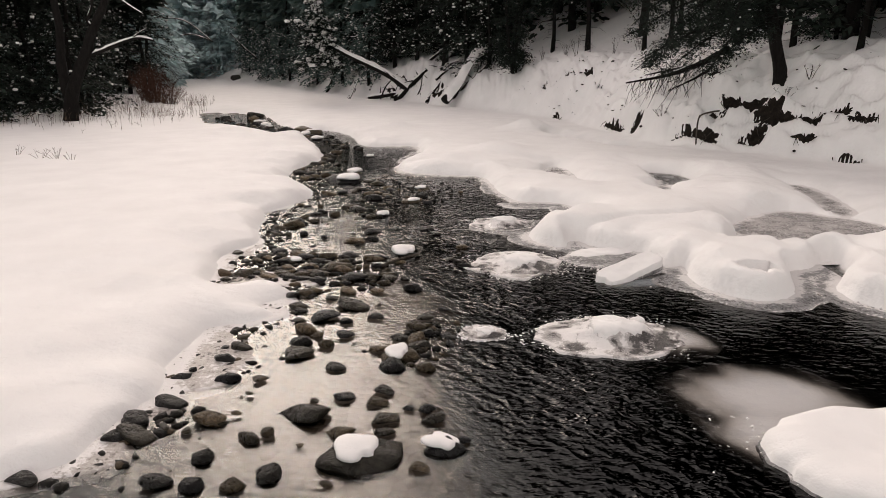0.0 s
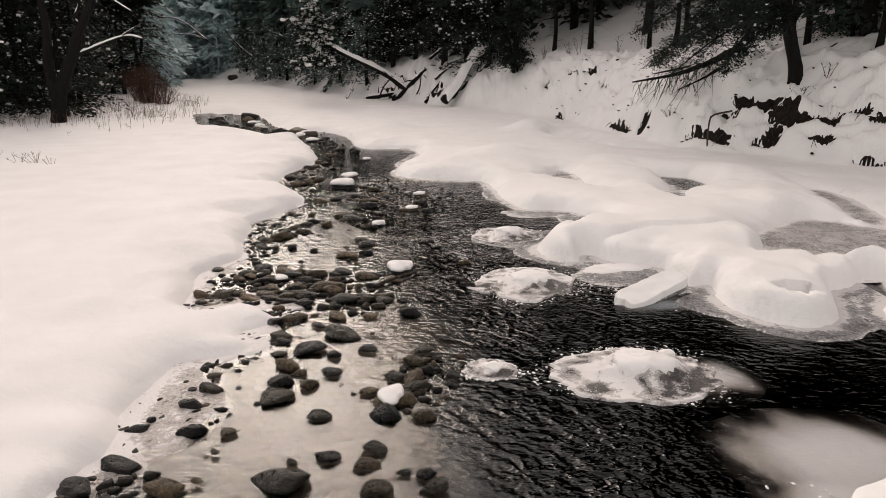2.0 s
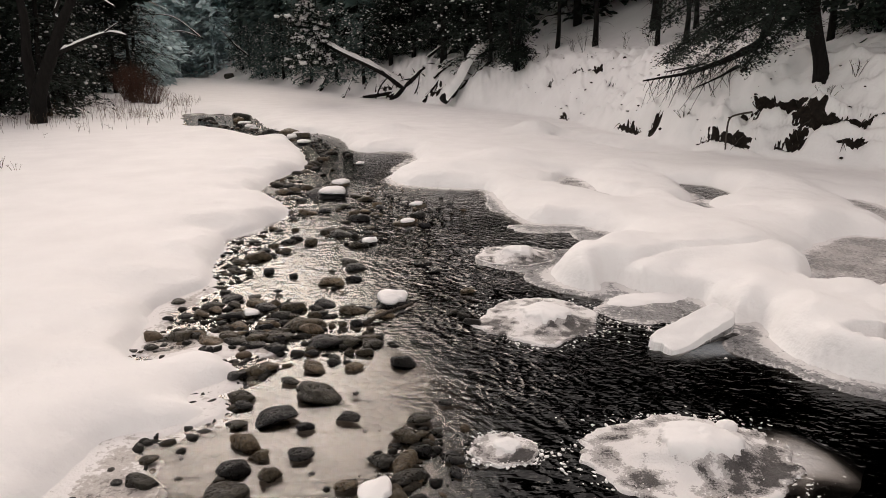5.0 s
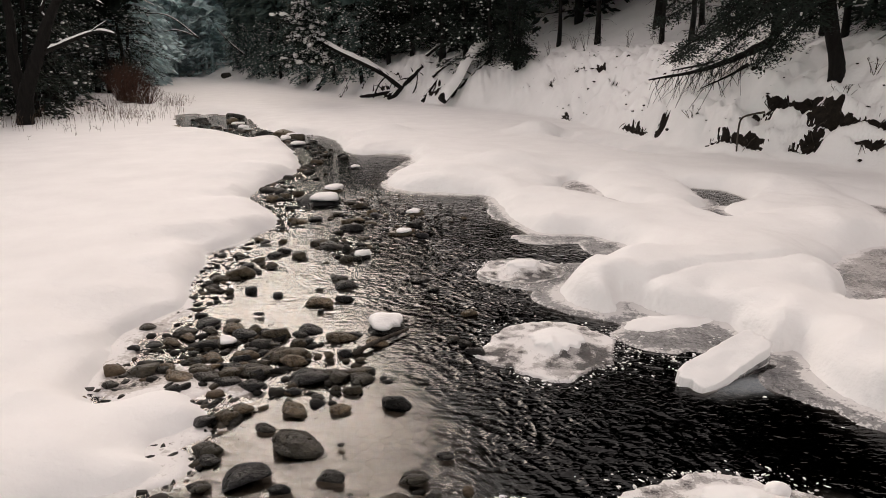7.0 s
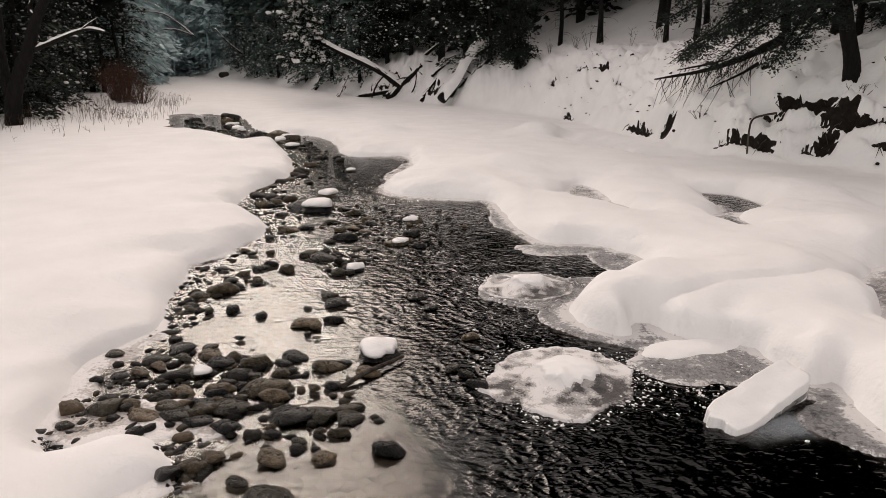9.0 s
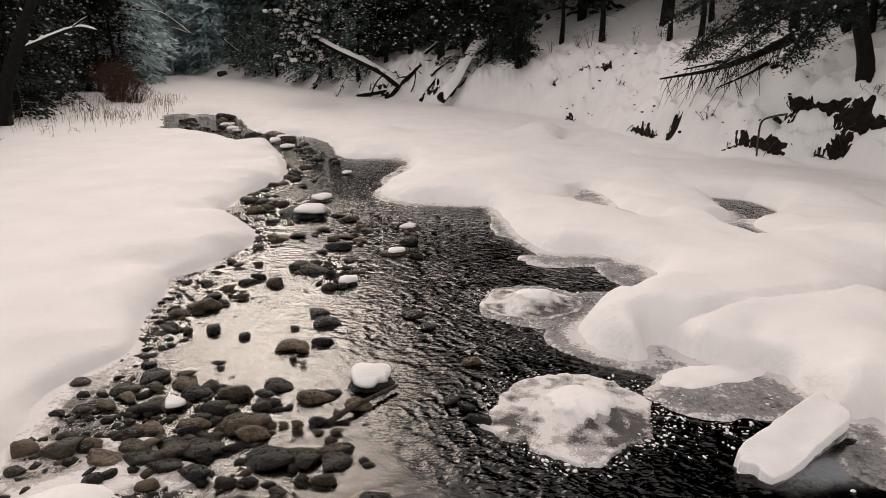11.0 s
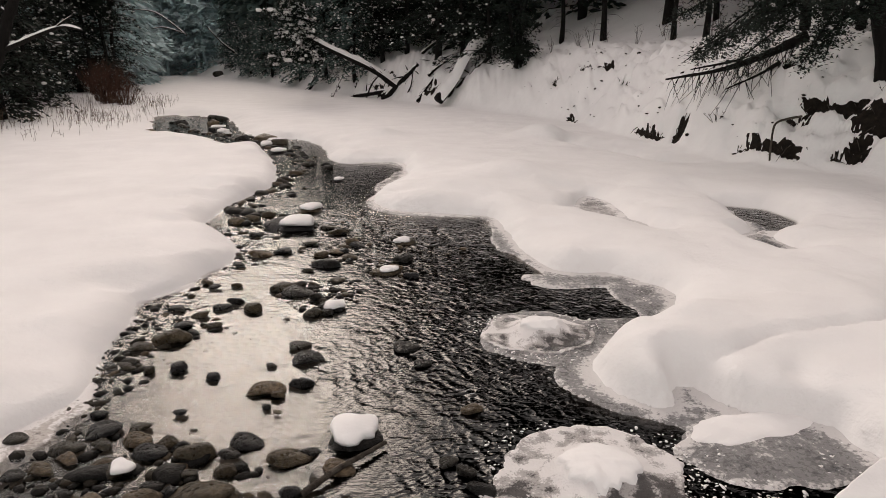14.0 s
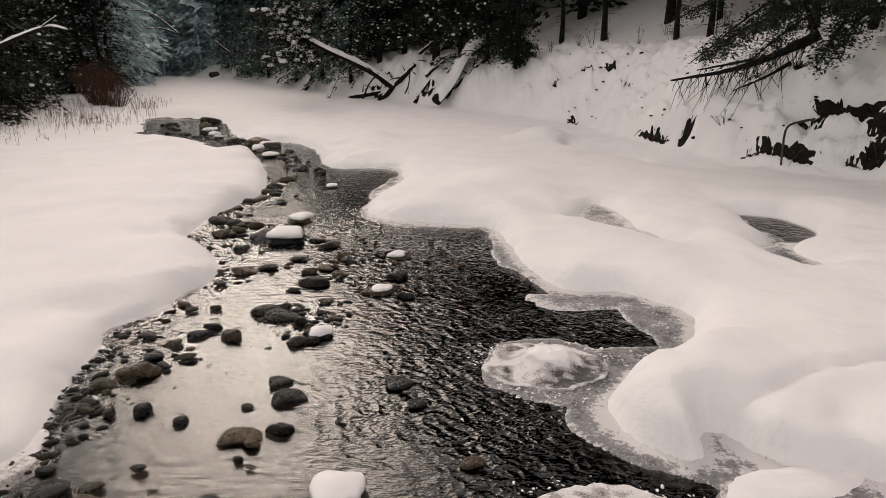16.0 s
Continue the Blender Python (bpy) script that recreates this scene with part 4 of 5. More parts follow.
def snow_block(x, y, z, rx, ry, high, seed, turn, square, crisp, label):
    """A thick pillow of snow on a floe, or a broken slab; square: how boxy, crisp: how sharp its rim."""
    rings, spokes, verts, faces = 18, 96, [], []
    off = seed * 3.3
    for i in range(rings + 1):
        t = i / rings
        for k in range(spokes):
            a = 2 * math.pi * k / spokes
            c, s = math.cos(a), math.sin(a)
            edge = 1 + 0.14 * noise.noise(Vector((c * 1.5 + off, s * 1.5, 0))) + 0.05 * noise.noise(Vector((c * 5 + off, s * 5, 1))) + 0.03 * noise.noise(Vector((c * 14 + off, s * 14, 1)))
            edge *= (abs(c) ** square + abs(s) ** square) ** (-1 / square)
            u, v = t * edge * c * rx, t * edge * s * ry
            zz = high * (1 - max(0, (t - crisp) / (1 - crisp)) ** 2.2 * (0.75 if crisp < 0.8 else 0.3)) + 0.05 * noise.noise(Vector((u * 1.2 + off, v * 1.2, 0))) + 0.015 * noise.noise(Vector((u * 6 + off, v * 6, 0))) if i < rings else -0.12
            verts.append((u * (0.985 if i == rings else 1), v * (0.985 if i == rings else 1), zz))
    for i in range(rings):
        for k in range(spokes):
            a, b = i * spokes + k, i * spokes + (k + 1) % spokes
            faces.append((a, b, b + spokes, a + spokes))
    ob = new("snow_floe", mesh_of("snow_floe", verts, faces, [SNOW]))
    ob.matrix_world = pose(x, y, z) @ turn
    ring, lip = [], []
    for i, (out, zz) in enumerate(((0.9, 0.02), (1.03, 0.015), (1.05, -0.03), (0.98, -0.15))):
        for k in range(spokes):
            u, v, _ = verts[(rings - 1) * spokes + k]
            ring.append((u * out, v * out, zz))
    for i in range(3):
        for k in range(spokes):
            a, b = i * spokes + k, i * spokes + (k + 1) % spokes
            lip.append((a, b, b + spokes, a + spokes))
    base = mesh_of("ice_base", ring, lip, [ICE])
    base.attributes.new("frost", 'FLOAT', 'POINT').data.foreach_set("value", np.full(len(ring), 0.5, np.float32))
    child("ice_base", base, ob, "grey ice under the snow")
    return tagged(ob, label, "ice floe", "snowy floes")


snow_block(4.3, 3.9, 0.0, 1.42, 0.90, 0.21, 1, pose(0, 0, 0), 2.0, 0.72, "thick pillow of snow on a stranded ice floe")
snow_block(3.12, 9.36, 0.04, 0.68, 0.21, 0.15, 2, pose(0, 0, 0, 9, -8, 34), 6.0, 0.93, "tilted slab of broken shelf ice under packed snow")
snow_block(2.95, 10.75, -0.01, 0.72, 0.26, 0.07, 4, pose(0, 0, 0, 0, 0, 16), 2.0, 0.25, "low ridge of snow on thin ice")


def sunken_ice(x, y, rx, ry, seed, material):
    """Cloudy ice just under the surface."""
    rings, spokes, verts, faces = 14, 60, [], []
    for i in range(rings + 1):
        t = i / rings
        for k in range(spokes):
            a = 2 * math.pi * k / spokes
            edge = 1.35 + 0.3 * noise.noise(Vector((math.cos(a) * 1.5 + seed, math.sin(a) * 1.5, seed)))
            verts.append((t * edge * math.cos(a) * rx, t * edge * math.sin(a) * ry, -0.006 - 0.05 * t ** 2.2))
    for i in range(rings):
        for k in range(spokes):
            a, b = i * spokes + k, i * spokes + (k + 1) % spokes
            faces.append((a, b, b + spokes, a + spokes))
    me = mesh_of("sunken_ice", verts, faces, [material])
    rime = np.array([0.5 * (1 - (i // spokes) / rings) + 0.42 for i in range(len(verts))], np.float32)
    me.attributes.new("frost", 'FLOAT', 'POINT').data.foreach_set("value", rime)
    ob = new("sunken_ice", me)
    ob.location = (x, y, 0)
    return tagged(ob, "cloudy white anchor ice just under the dark water", "ice", "sunken ice")


for sunk in SUNKEN:
    sunken_ice(*sunk, DEEP_ICE if sunk[1] > 8 else CLOUDY)

chunk = new("ice_chunk", CAP_MESHES[2])
chunk.matrix_world = pose(2.62, 7.12, 0.05, 10, 5, 30) @ Matrix.Diagonal((0.2, 0.18, 0.3, 1))
tagged(chunk, "small lump of snowy ice standing on an ice pan", "ice chunk")


CRUMBS = [(2.15, 9.7, 0.2, 0.3), (3.75, 9.9, 0.25, 0.15), (1.95, 12.15, 0.22, 0.3), (2.7, 9.6, 0.2, 0.2), (2.75, 6.45, 0.3, 0.12), (4.3, 8.4, 0.4, 0.2), (2.2, 10.2, 0.2, 0.3),
          (3.1, 4.3, 0.25, 0.35), (2.5, 13.1, 0.35, 0.15), (1.5, 12.3, 0.35, 0.12), (3.6, 10.9, 0.4, 0.1), (2.2, 7.35, 0.5, 0.08), (3.0, 14.6, 0.15, 0.5), (5.9, 9.2, 0.3, 0.4), (3.3, 10.3, 0.4, 0.25), (7.6, 12.2, 0.9, 0.6)]
RIMS = [(2.15, 6.75, 1.0, 0.68), (0.57, 6.83, 0.31, 0.27), (1.30, 9.95, 0.88, 0.86), (1.25, 12.95, 0.72, 0.68)]


def crumb_spots(count, seed):
    """Heaps of crumbs in the slack water, and a ragged ring of them round each ice pan."""
    r = np.random.RandomState(seed)
    b = np.array(CRUMBS)[r.randint(0, len(CRUMBS), count)]
    x, y = b[:, 0] + b[:, 2] * r.normal(size=count), b[:, 1] + b[:, 3] * r.normal(size=count)
    p = np.array(RIMS)[r.randint(0, len(RIMS), count)]
    a, far = r.uniform(0, 2 * np.pi, count), 0.95 + 0.10 * r.normal(size=count)
    far = far + 0.12 * np.sin(3 * a + p[:, 0] * 5)
    x, y = np.concatenate([x, p[:, 0] + p[:, 2] * far * np.cos(a)]), np.concatenate([y, p[:, 1] + p[:, 3] * far * np.sin(a)])
    ok = (open_water(x, y) > 0.02) & (x > 0.2)
    return np.stack([x, y, np.full(2 * count, 0.014)], axis=1)[ok]


scatter_stuff("ice_crumbs", "white crumbs of broken ice and rime on the water's edge", crumb_spots(1500, 61), 62, 0.008, 0.06, SNOW, "ice", 1, 0.3)

# ---------------------------------------------------------------- trees
def level_at(x, y):
    """Height of the snow or bed at a place."""
    xs, ys, z = LEVELS["xs"], LEVELS["ys"], LEVELS["z"]
    i, j = int(np.searchsorted(xs, x)) - 1, int(np.searchsorted(ys, y)) - 1
    u, v = (x - xs[i]) / (xs[i + 1] - xs[i]), (y - ys[j]) / (ys[j + 1] - ys[j])
    return float((z[j, i] * (1 - u) + z[j, i + 1] * u) * (1 - v) + (z[j + 1, i] * (1 - u) + z[j + 1, i + 1] * u) * v)


def spray(cv, cf, r, p, way, long, wide):
    """One flat tuft of needles."""
    across = way.cross(Vector((r.uniform(-.8, .8), r.uniform(-.8, .8), 1))).normalized()
    m = len(cv)
    for q in (p - way * long * 0.3, p + across * wide, p + way * long * 0.7, p - across * wide):
        cv.append((q.x, q.y, q.z))
    cf.append((m, m + 1, m + 2, m + 3))


def snow_blob(sv, sf, r, c, e):
    """A small rounded clump of snow."""
    m = len(sv)
    ex, ey = e * r.uniform(0.7, 1.5), e * r.uniform(0.7, 1.3)
    tall = e * r.uniform(0.8, 1.4)
    for h, w in ((-0.35, 0.75), (0.1, 1.0), (0.5, 0.6)):
        for k in range(5):
            g = k * math.pi * 0.4 + h
            s = w * r.uniform(0.7, 1.2)
            sv.append((c.x + math.cos(g) * ex * s, c.y + math.sin(g) * ey * s, c.z + h * tall))
    for k in range(10):
        a, b = m + k, m + k - k % 5 + (k + 1) % 5
        sf.append((a, b, b + 5, a + 5))
    sf.append(tuple(m + 10 + k for k in range(5)))


def conifer_meshes(seed, high, bare_to, spread, snow=0.03, needles=None, low_boughs=64, fine=0.9, twigs=0, tufts=36):
    """Meshes of a hemlock: trunk with boughs, crown of drooping needle tufts, snow on the boughs."""
    r = rnd(seed)
    tv, tf = [], []
    n = 10
    path = [Vector((0.12 * math.sin(k * 1.3 + seed) * (k > 0), 0.12 * math.cos(k * 1.7 + seed) * (k > 0), high * k / n)) for k in range(n + 1)]
    base = 0.0095 * high
    radii = [base * (1 - 0.93 * k / n) * (1.35 if k == 0 else 1) for k in range(n + 1)]
    path[0] = path[0] - Vector((0, 0, 0.6))
    tube(path, radii, 9, tv, tf, 0.15, seed)
    cv, cf, sv, sf = [], [], [], []
    for b in range(low_boughs + 42):
        lower = b < low_boughs
        z = r.uniform(bare_to, 9.0) if lower else r.uniform(9.0, high - 0.3)
        t = z / high
        a = r.uniform(0, 2 * math.pi)
        long = spread * min(1.0, 1.25 * (1 - t)) * r.uniform(0.55, 1.1) + 0.2
        droop = r.uniform(0.2, 0.6)
        pts = [Vector((math.cos(a + 0.25 * s) * long * s, math.sin(a + 0.25 * s) * long * s, z + 0.18 * long * s - droop * long * s * s)) for s in (0, .25, .5, .75, 1)]
        if lower:
            tube(pts[::2], [0.03 * (1 - 0.85 * k / 2) * (0.5 + long / 4) for k in range(3)], 3, tv, tf, 0, b)
        for k in range(tufts if lower else 11):
            s = r.random() ** 0.7
            i = min(int(s * 4), 3)
            p = pts[i].lerp(pts[i + 1], s * 4 - i)
            side = r.uniform(-1, 1)
            p = p + Vector((-math.sin(a), math.cos(a), 0)) * side * 0.34 * long * (1.05 - s * 0.7) + Vector((0, 0, r.uniform(-0.35, 0.08) - 0.15 * abs(side)))
            way = Vector((math.cos(a + side * 0.9), math.sin(a + side * 0.9), r.uniform(-0.9, 0.05))).normalized()
            if lower:
                spray(cv, cf, r, p, way, r.uniform(0.2, 0.55) / fine, r.uniform(0.05, 0.14) / fine)
            else:
                spray(cv, cf, r, p, way, r.uniform(1.1, 2.1), r.uniform(0.4, 0.8))
            if lower and r.random() < snow:
                snow_blob(sv, sf, r, p + Vector((0, 0, 0.06)), r.uniform(0.05, 0.15))
    for b in range(twigs):
        z, a, long = r.uniform(0.6, bare_to + 1), r.uniform(0, 6.28), r.uniform(0.5, 1.8)
        tube([(0, 0, z), (math.cos(a) * long * 0.6, math.sin(a) * long * 0.6, z - 0.05 * long), (math.cos(a + .2) * long, math.sin(a + .2) * long, z - 0.3 * long)], [0.02, 0.012, 0.004], 3, tv, tf)
    if not sv:
        snow_blob(sv, sf, r, Vector((0.5, 0, high * 0.6)), 0.1)
    return (mesh_of("trunk", tv, tf, [BARK]), mesh_of("crown", cv, np.array(cf), [needles or NEEDLES], soft=False), mesh_of("snow_clump", sv, sf, [SNOW]))


def conifer(meshes, x, y, scale, turn, label, group="conifers", sink=0.1):
    root = new("conifer")
    tagged(root, label, "tree", group)
    for part_name, me in zip(("trunk", "crown", "bough_snow"), meshes):
        tagged(child(part_name, me, root), kind="stuff" if part_name == "bough_snow" else "")
    root.matrix_world = pose(x, y, level_at(x, y) - sink, 0, 0, turn) @ Matrix.Scale(scale, 4)
    return root


TALL = [conifer_meshes(k, 21.0, 0.9 + 0.3 * (k % 3), 3.4, fine=1.5, tufts=66) for k in range(4)]
LOW = [conifer_meshes(20 + k, 16.0, 0.2, 2.9, 0.022, fine=1.5, tufts=66) for k in range(3)]
SNOWY = [conifer_meshes(25 + k, 17.0, 0.2, 3.0, 0.11) for k in range(2)]
POLE = [conifer_meshes(40 + k, 22.0, 4.2 + k, 3.2, 0.02, None, 40, 1.0, 26) for k in range(3)]
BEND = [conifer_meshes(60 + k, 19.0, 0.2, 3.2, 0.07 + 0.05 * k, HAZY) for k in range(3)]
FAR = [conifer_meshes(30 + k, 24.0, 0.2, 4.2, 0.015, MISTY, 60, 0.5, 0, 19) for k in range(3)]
DEEP = [conifer_meshes(50 + k, 22.0, 0.6, 3.6, 0.02, None, 50, 0.6, 0, 18) for k in range(3)]


def wood(meshes, seed, count, x0, x1, y0, y1, test, label, low=0.8, high=1.2, gap=2.2, group="conifers"):
    r = np.random.RandomState(seed)
    xs, ys = r.uniform(x0, x1, count * 40), r.uniform(y0, y1, count * 40)
    bs = inside_distance(xs, ys, FOOT_EDGE)
    done = []
    for x, y, b in zip(xs, ys, bs):
        if len(done) >= count:
            break
        if not test(x, y, b) or any((x - p) ** 2 + (y - q) ** 2 < gap * gap for p, q in done):
            continue
        done.append((x, y))
        k = r.randint(0, len(meshes))
        conifer(meshes[k], x, y, r.uniform(low, high), r.uniform(0, 360), label, group)


DARK = "tall dark hemlock with drooping needle boughs on a snowy slope"
# bare-stemmed trees behind the open bank
wood(POLE, 1, 22, 11, 34, 14, 46, lambda x, y, b: (3.6 if y < 27 else 9) < b < 15 and (x - 12.3) ** 2 + (y - 24.5) ** 2 > 4, "tall conifer with a bare lower stem in snow", gap=1.9, group="slope wood")
wood(POLE, 10, 8, 7, 20, 30, 52, lambda x, y, b: 5.5 < b < 9, "thin-stemmed conifer high on the snowy slope", 0.6, 0.85, gap=2.0, group="slope wood")
wood(POLE, 15, 16, 13.5, 26, 12, 31, lambda x, y, b: 2.2 < b < 9, "thin dark conifer stem on the wooded slope", 0.5, 0.75, gap=1.2, group="slope wood")
wood(LOW, 17, 9, 15.2, 25, 15, 30, lambda x, y, b: 4.2 < b < 9, "small dark hemlock among bare stems on the slope", 0.45, 0.75, gap=1.6, group="slope wood")
wood(LOW, 16, 12, 15, 32, 10, 36, lambda x, y, b: 6 < b < 13, DARK, 0.6, 1.0, gap=2.2, group="slope wood")
wood(DEEP, 11, 50, 14, 54, 6, 64, lambda x, y, b: 11 < b < 32, DARK, 1.0, 1.35, gap=2.6, group="slope wood")
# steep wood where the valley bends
wood(BEND, 14, 20, -40, -12, 70, 110, lambda x, y, b: 3 < b < 10, "dark hemlock with haze-tinted needles on the slope round the bend", gap=2.6, group="slope wood")
wood(LOW + TALL + SNOWY, 2, 46, -30, 12, 48, 96, lambda x, y, b: 2.6 < b < 9 and not (x > 3.5 and y < 62), DARK, gap=2.3, group="slope wood")
wood(DEEP, 12, 52, -40, 34, 50, 120, lambda x, y, b: 8 < b < 30, DARK, 1.05, 1.4, gap=3.0, group="slope wood")
wood(BEND, 13, 30, -46, -8, 64, 142, lambda x, y, b: 0.6 < b < 4, "snow-dusted, haze-tinted hemlock leaning over the frozen river", 0.8, 1.1, gap=3.0, group="slope wood")
# low bank across the water
wood(LOW + TALL, 3, 40, -46, -19, 33, 80, lambda x, y, b: x < -20.8 - 0.36 * max(0, y - 40), "dark snow-dusted conifer on the low river bank", gap=2.1, group="low bank wood")
# closing the valley
def valley_wood():
    """The distant trees that close the valley, joined into one wood."""
    r = np.random.RandomState(4)
    spots = []
    for count, x0, x1, y0, y1, test in (
            (60, -150, 10, 120, 240, lambda x, y, b: b > 4 or y > 178),
            (50, -130, -34, 72, 190, lambda x, y, b: -26 < x + 31 + 0.374 * (y - 69) < 0),
            (34, -98, -40, 150, 215, lambda x, y, b: -0.47 < x / y < -0.24)):
        xs, ys = r.uniform(x0, x1, count * 40), r.uniform(y0, y1, count * 40)
        bs = inside_distance(xs, ys, FOOT_EDGE)
        own = []
        for x, y, b in zip(xs, ys, bs):
            if len(own) < count and test(x, y, b) and all((x - p) ** 2 + (y - q) ** 2 > 14 for p, q in own):
                own.append((x, y))
        spots += own
    vs, fs, n = [], [], 0
    for x, y in spots:
        trunk, crown, _ = FAR[r.randint(0, 3)]
        a, k = r.uniform(0, 6.28), r.uniform(1.2, 1.7)
        for me in (crown, trunk):
            co = np.empty(len(me.vertices) * 3, np.float32)
            me.vertices.foreach_get("co", co)
            co = co.reshape(-1, 3) * k
            vs.append(np.stack([co[:, 0] * math.cos(a) - co[:, 1] * math.sin(a) + x, co[:, 0] * math.sin(a) + co[:, 1] * math.cos(a) + y, co[:, 2] + level_at(x, y) - 0.1], axis=1))
            fs += [[v + n for v in p.vertices] for p in me.polygons]
            n += len(co)
    # Crowns and trunks alike take the haze-pale colour.
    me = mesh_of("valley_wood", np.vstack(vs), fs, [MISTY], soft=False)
    tagged(new("valley_wood", me), "distant conifers closing the misty valley, haze painted into their colour", "trees", kind="stuff")


valley_wood()


def forest_backdrop():
    """The wooded hills that close the valley all round, far behind everything."""
    r = rnd(9)
    verts, faces = [], []
    n = 900
    for k in range(n + 1):
        a = -math.pi + 2 * math.pi * k / n
        rad = 300 + 20 * math.sin(a * 3)
        crest = 84 + 14 * math.sin(a * 2 + 1) + 7 * r.random() + 9 * r.random() ** 3
        for s in range(5):
            verts.append((math.sin(a) * (rad + 9 * s + 2 * r.random()), 20 + math.cos(a) * (rad + 9 * s), -6 + (crest + 6) * s / 4))
    for k in range(n):
        for s in range(4):
            i = k * 5 + s
            faces.append((i, i + 5, i + 6, i + 1))
    tagged(new("backdrop", mesh_of("backdrop", verts, faces, [MISTY])), "wooded hills that close the valley, in haze-pale colour", "hills", kind="structure")


forest_backdrop()

# ---------------------------------------------------------------- single trees, logs, brush
def snow_strip(path, radii, seed, wide=0.9, high=0.55, sit=0.55):
    """Snow lying along the top of a limb: half-round, uneven."""
    r = rnd(seed)
    verts, faces = [], []
    n = len(path)
    for i, (p, rad) in enumerate(zip(path, radii)):
        p = Vector(p)
        way = (Vector(path[min(i + 1, n - 1)]) - Vector(path[max(i - 1, 0)])).normalized()
        side = way.cross(Vector((0, 0, 1))).normalized()
        end = 0.25 if i in (0, n - 1) else 1.0
        k = end * r.uniform(0.75, 1.2)
        for j in range(7):
            a = math.pi * j / 6
            q = p + side * math.cos(a) * rad * wide + Vector((0, 0, rad * sit + math.sin(a) * rad * high * 2 * k))
            verts.append((q.x, q.y, q.z))
    for i in range(n - 1):
        for j in range(6):
            a = i * 7 + j
            faces.append((a, a + 7, a + 8, a + 1))
    return mesh_of("snow_strip", verts, faces, [SNOW])


def lying(path, lift=0.2):
    """The path laid on the ground, lifted a little."""
    return [(x, y, level_at(x, y) + lift + dz) for x, y, dz in path]


def dense(path, steps):
    return [Vector(p) for p in spline([tuple(p) for p in path], steps)]


def snowy_log(name, path, r0, r1, label, category, snow=True, seed=0, group="", material=None, stubs=0, wide=0.9, high=0.55, sit=0.55):
    pts = dense(path, 6)
    radii = [r0 + (r1 - r0) * k / (len(pts) - 1) for k in range(len(pts))]
    v, f = tube(pts, radii, 10, wobble=0.22, seed=seed)
    r, twigs = rnd(seed + 50), []
    for _ in range(stubs):
        i = r.randrange(1, len(pts) - 1)
        d = Vector((r.uniform(-1, 1), r.uniform(-1, 0.4), r.uniform(-0.6, 0.9))).normalized() * r.uniform(0.4, 1.3)
        twigs.append(tube([pts[i], pts[i] + d * 0.6, pts[i] + d + Vector((0, 0, -0.1))], [radii[i] * 0.35, radii[i] * 0.2, 0.008], 4))
    root = new(name, mesh_of(name, v, f, [material or BARK]))
    tagged(root, label, category, group)
    for tv, tf in twigs:
        child("branch_stub", mesh_of("branch_stub", tv, tf, [material or BARK]), root)
    if snow:
        child("snow_strip", snow_strip(pts, radii, seed, wide, high, sit), root, "line of snow lying along the top")
    return root


def leafy_bough(name, path, parent, seed, tufts, size, wide, sag=0.25, snow=0.02, clump=0.055):
    """A limb with drooping side twigs and small needle tufts, under its tree."""
    r = rnd(seed)
    pts = dense(path, 6)
    v, f = tube(pts, [0.05 * (1 - 0.85 * k / (len(pts) - 1)) + 0.006 for k in range(len(pts))], 5)
    cv, cf, sv, sf = [], [], [], []
    for k in range(tufts):
        s = 0.12 + 0.88 * r.random() ** 0.75
        i = min(int(s * (len(pts) - 1)), len(pts) - 2)
        p = pts[i].copy()
        d = Vector((r.uniform(-1, 1), r.uniform(-1, 1), r.uniform(-0.8, 0.45)))
        q = p + d * wide * r.uniform(0.2, 1.0)
        q.z -= sag * r.random() * wide
        if k % 9 == 0:
            tube([p, p.lerp(q, 0.6) + Vector((0, 0, 0.05)), q], [0.012, 0.008, 0.003], 3, v, f)
        for _ in range(6):
            o = q + Vector((r.gauss(0, size * 1.1), r.gauss(0, size * 1.1), r.gauss(0, size * 0.7)))
            way = Vector((d.x + r.gauss(0, .5), d.y + r.gauss(0, .5), r.uniform(-0.8, 0.4))).normalized()
            spray(cv, cf, r, o, way, size * r.uniform(0.7, 1.5), size * r.uniform(0.18, 0.4))
        if r.random() < snow:
            snow_blob(sv, sf, r, q + Vector((0, 0, 0.3 * clump)), clump * r.uniform(0.5, 1.5))
    limb = child("bough", mesh_of("bough", v, f, [BARK]), parent)
    tagged(child("needles", mesh_of("needles", cv, np.array(cf), [NEEDLES], soft=False), limb), kind="stuff")
    if sv:
        tagged(child("bough_snow", mesh_of("bough_snow", sv, sf, [SNOW]), limb), kind="stuff")


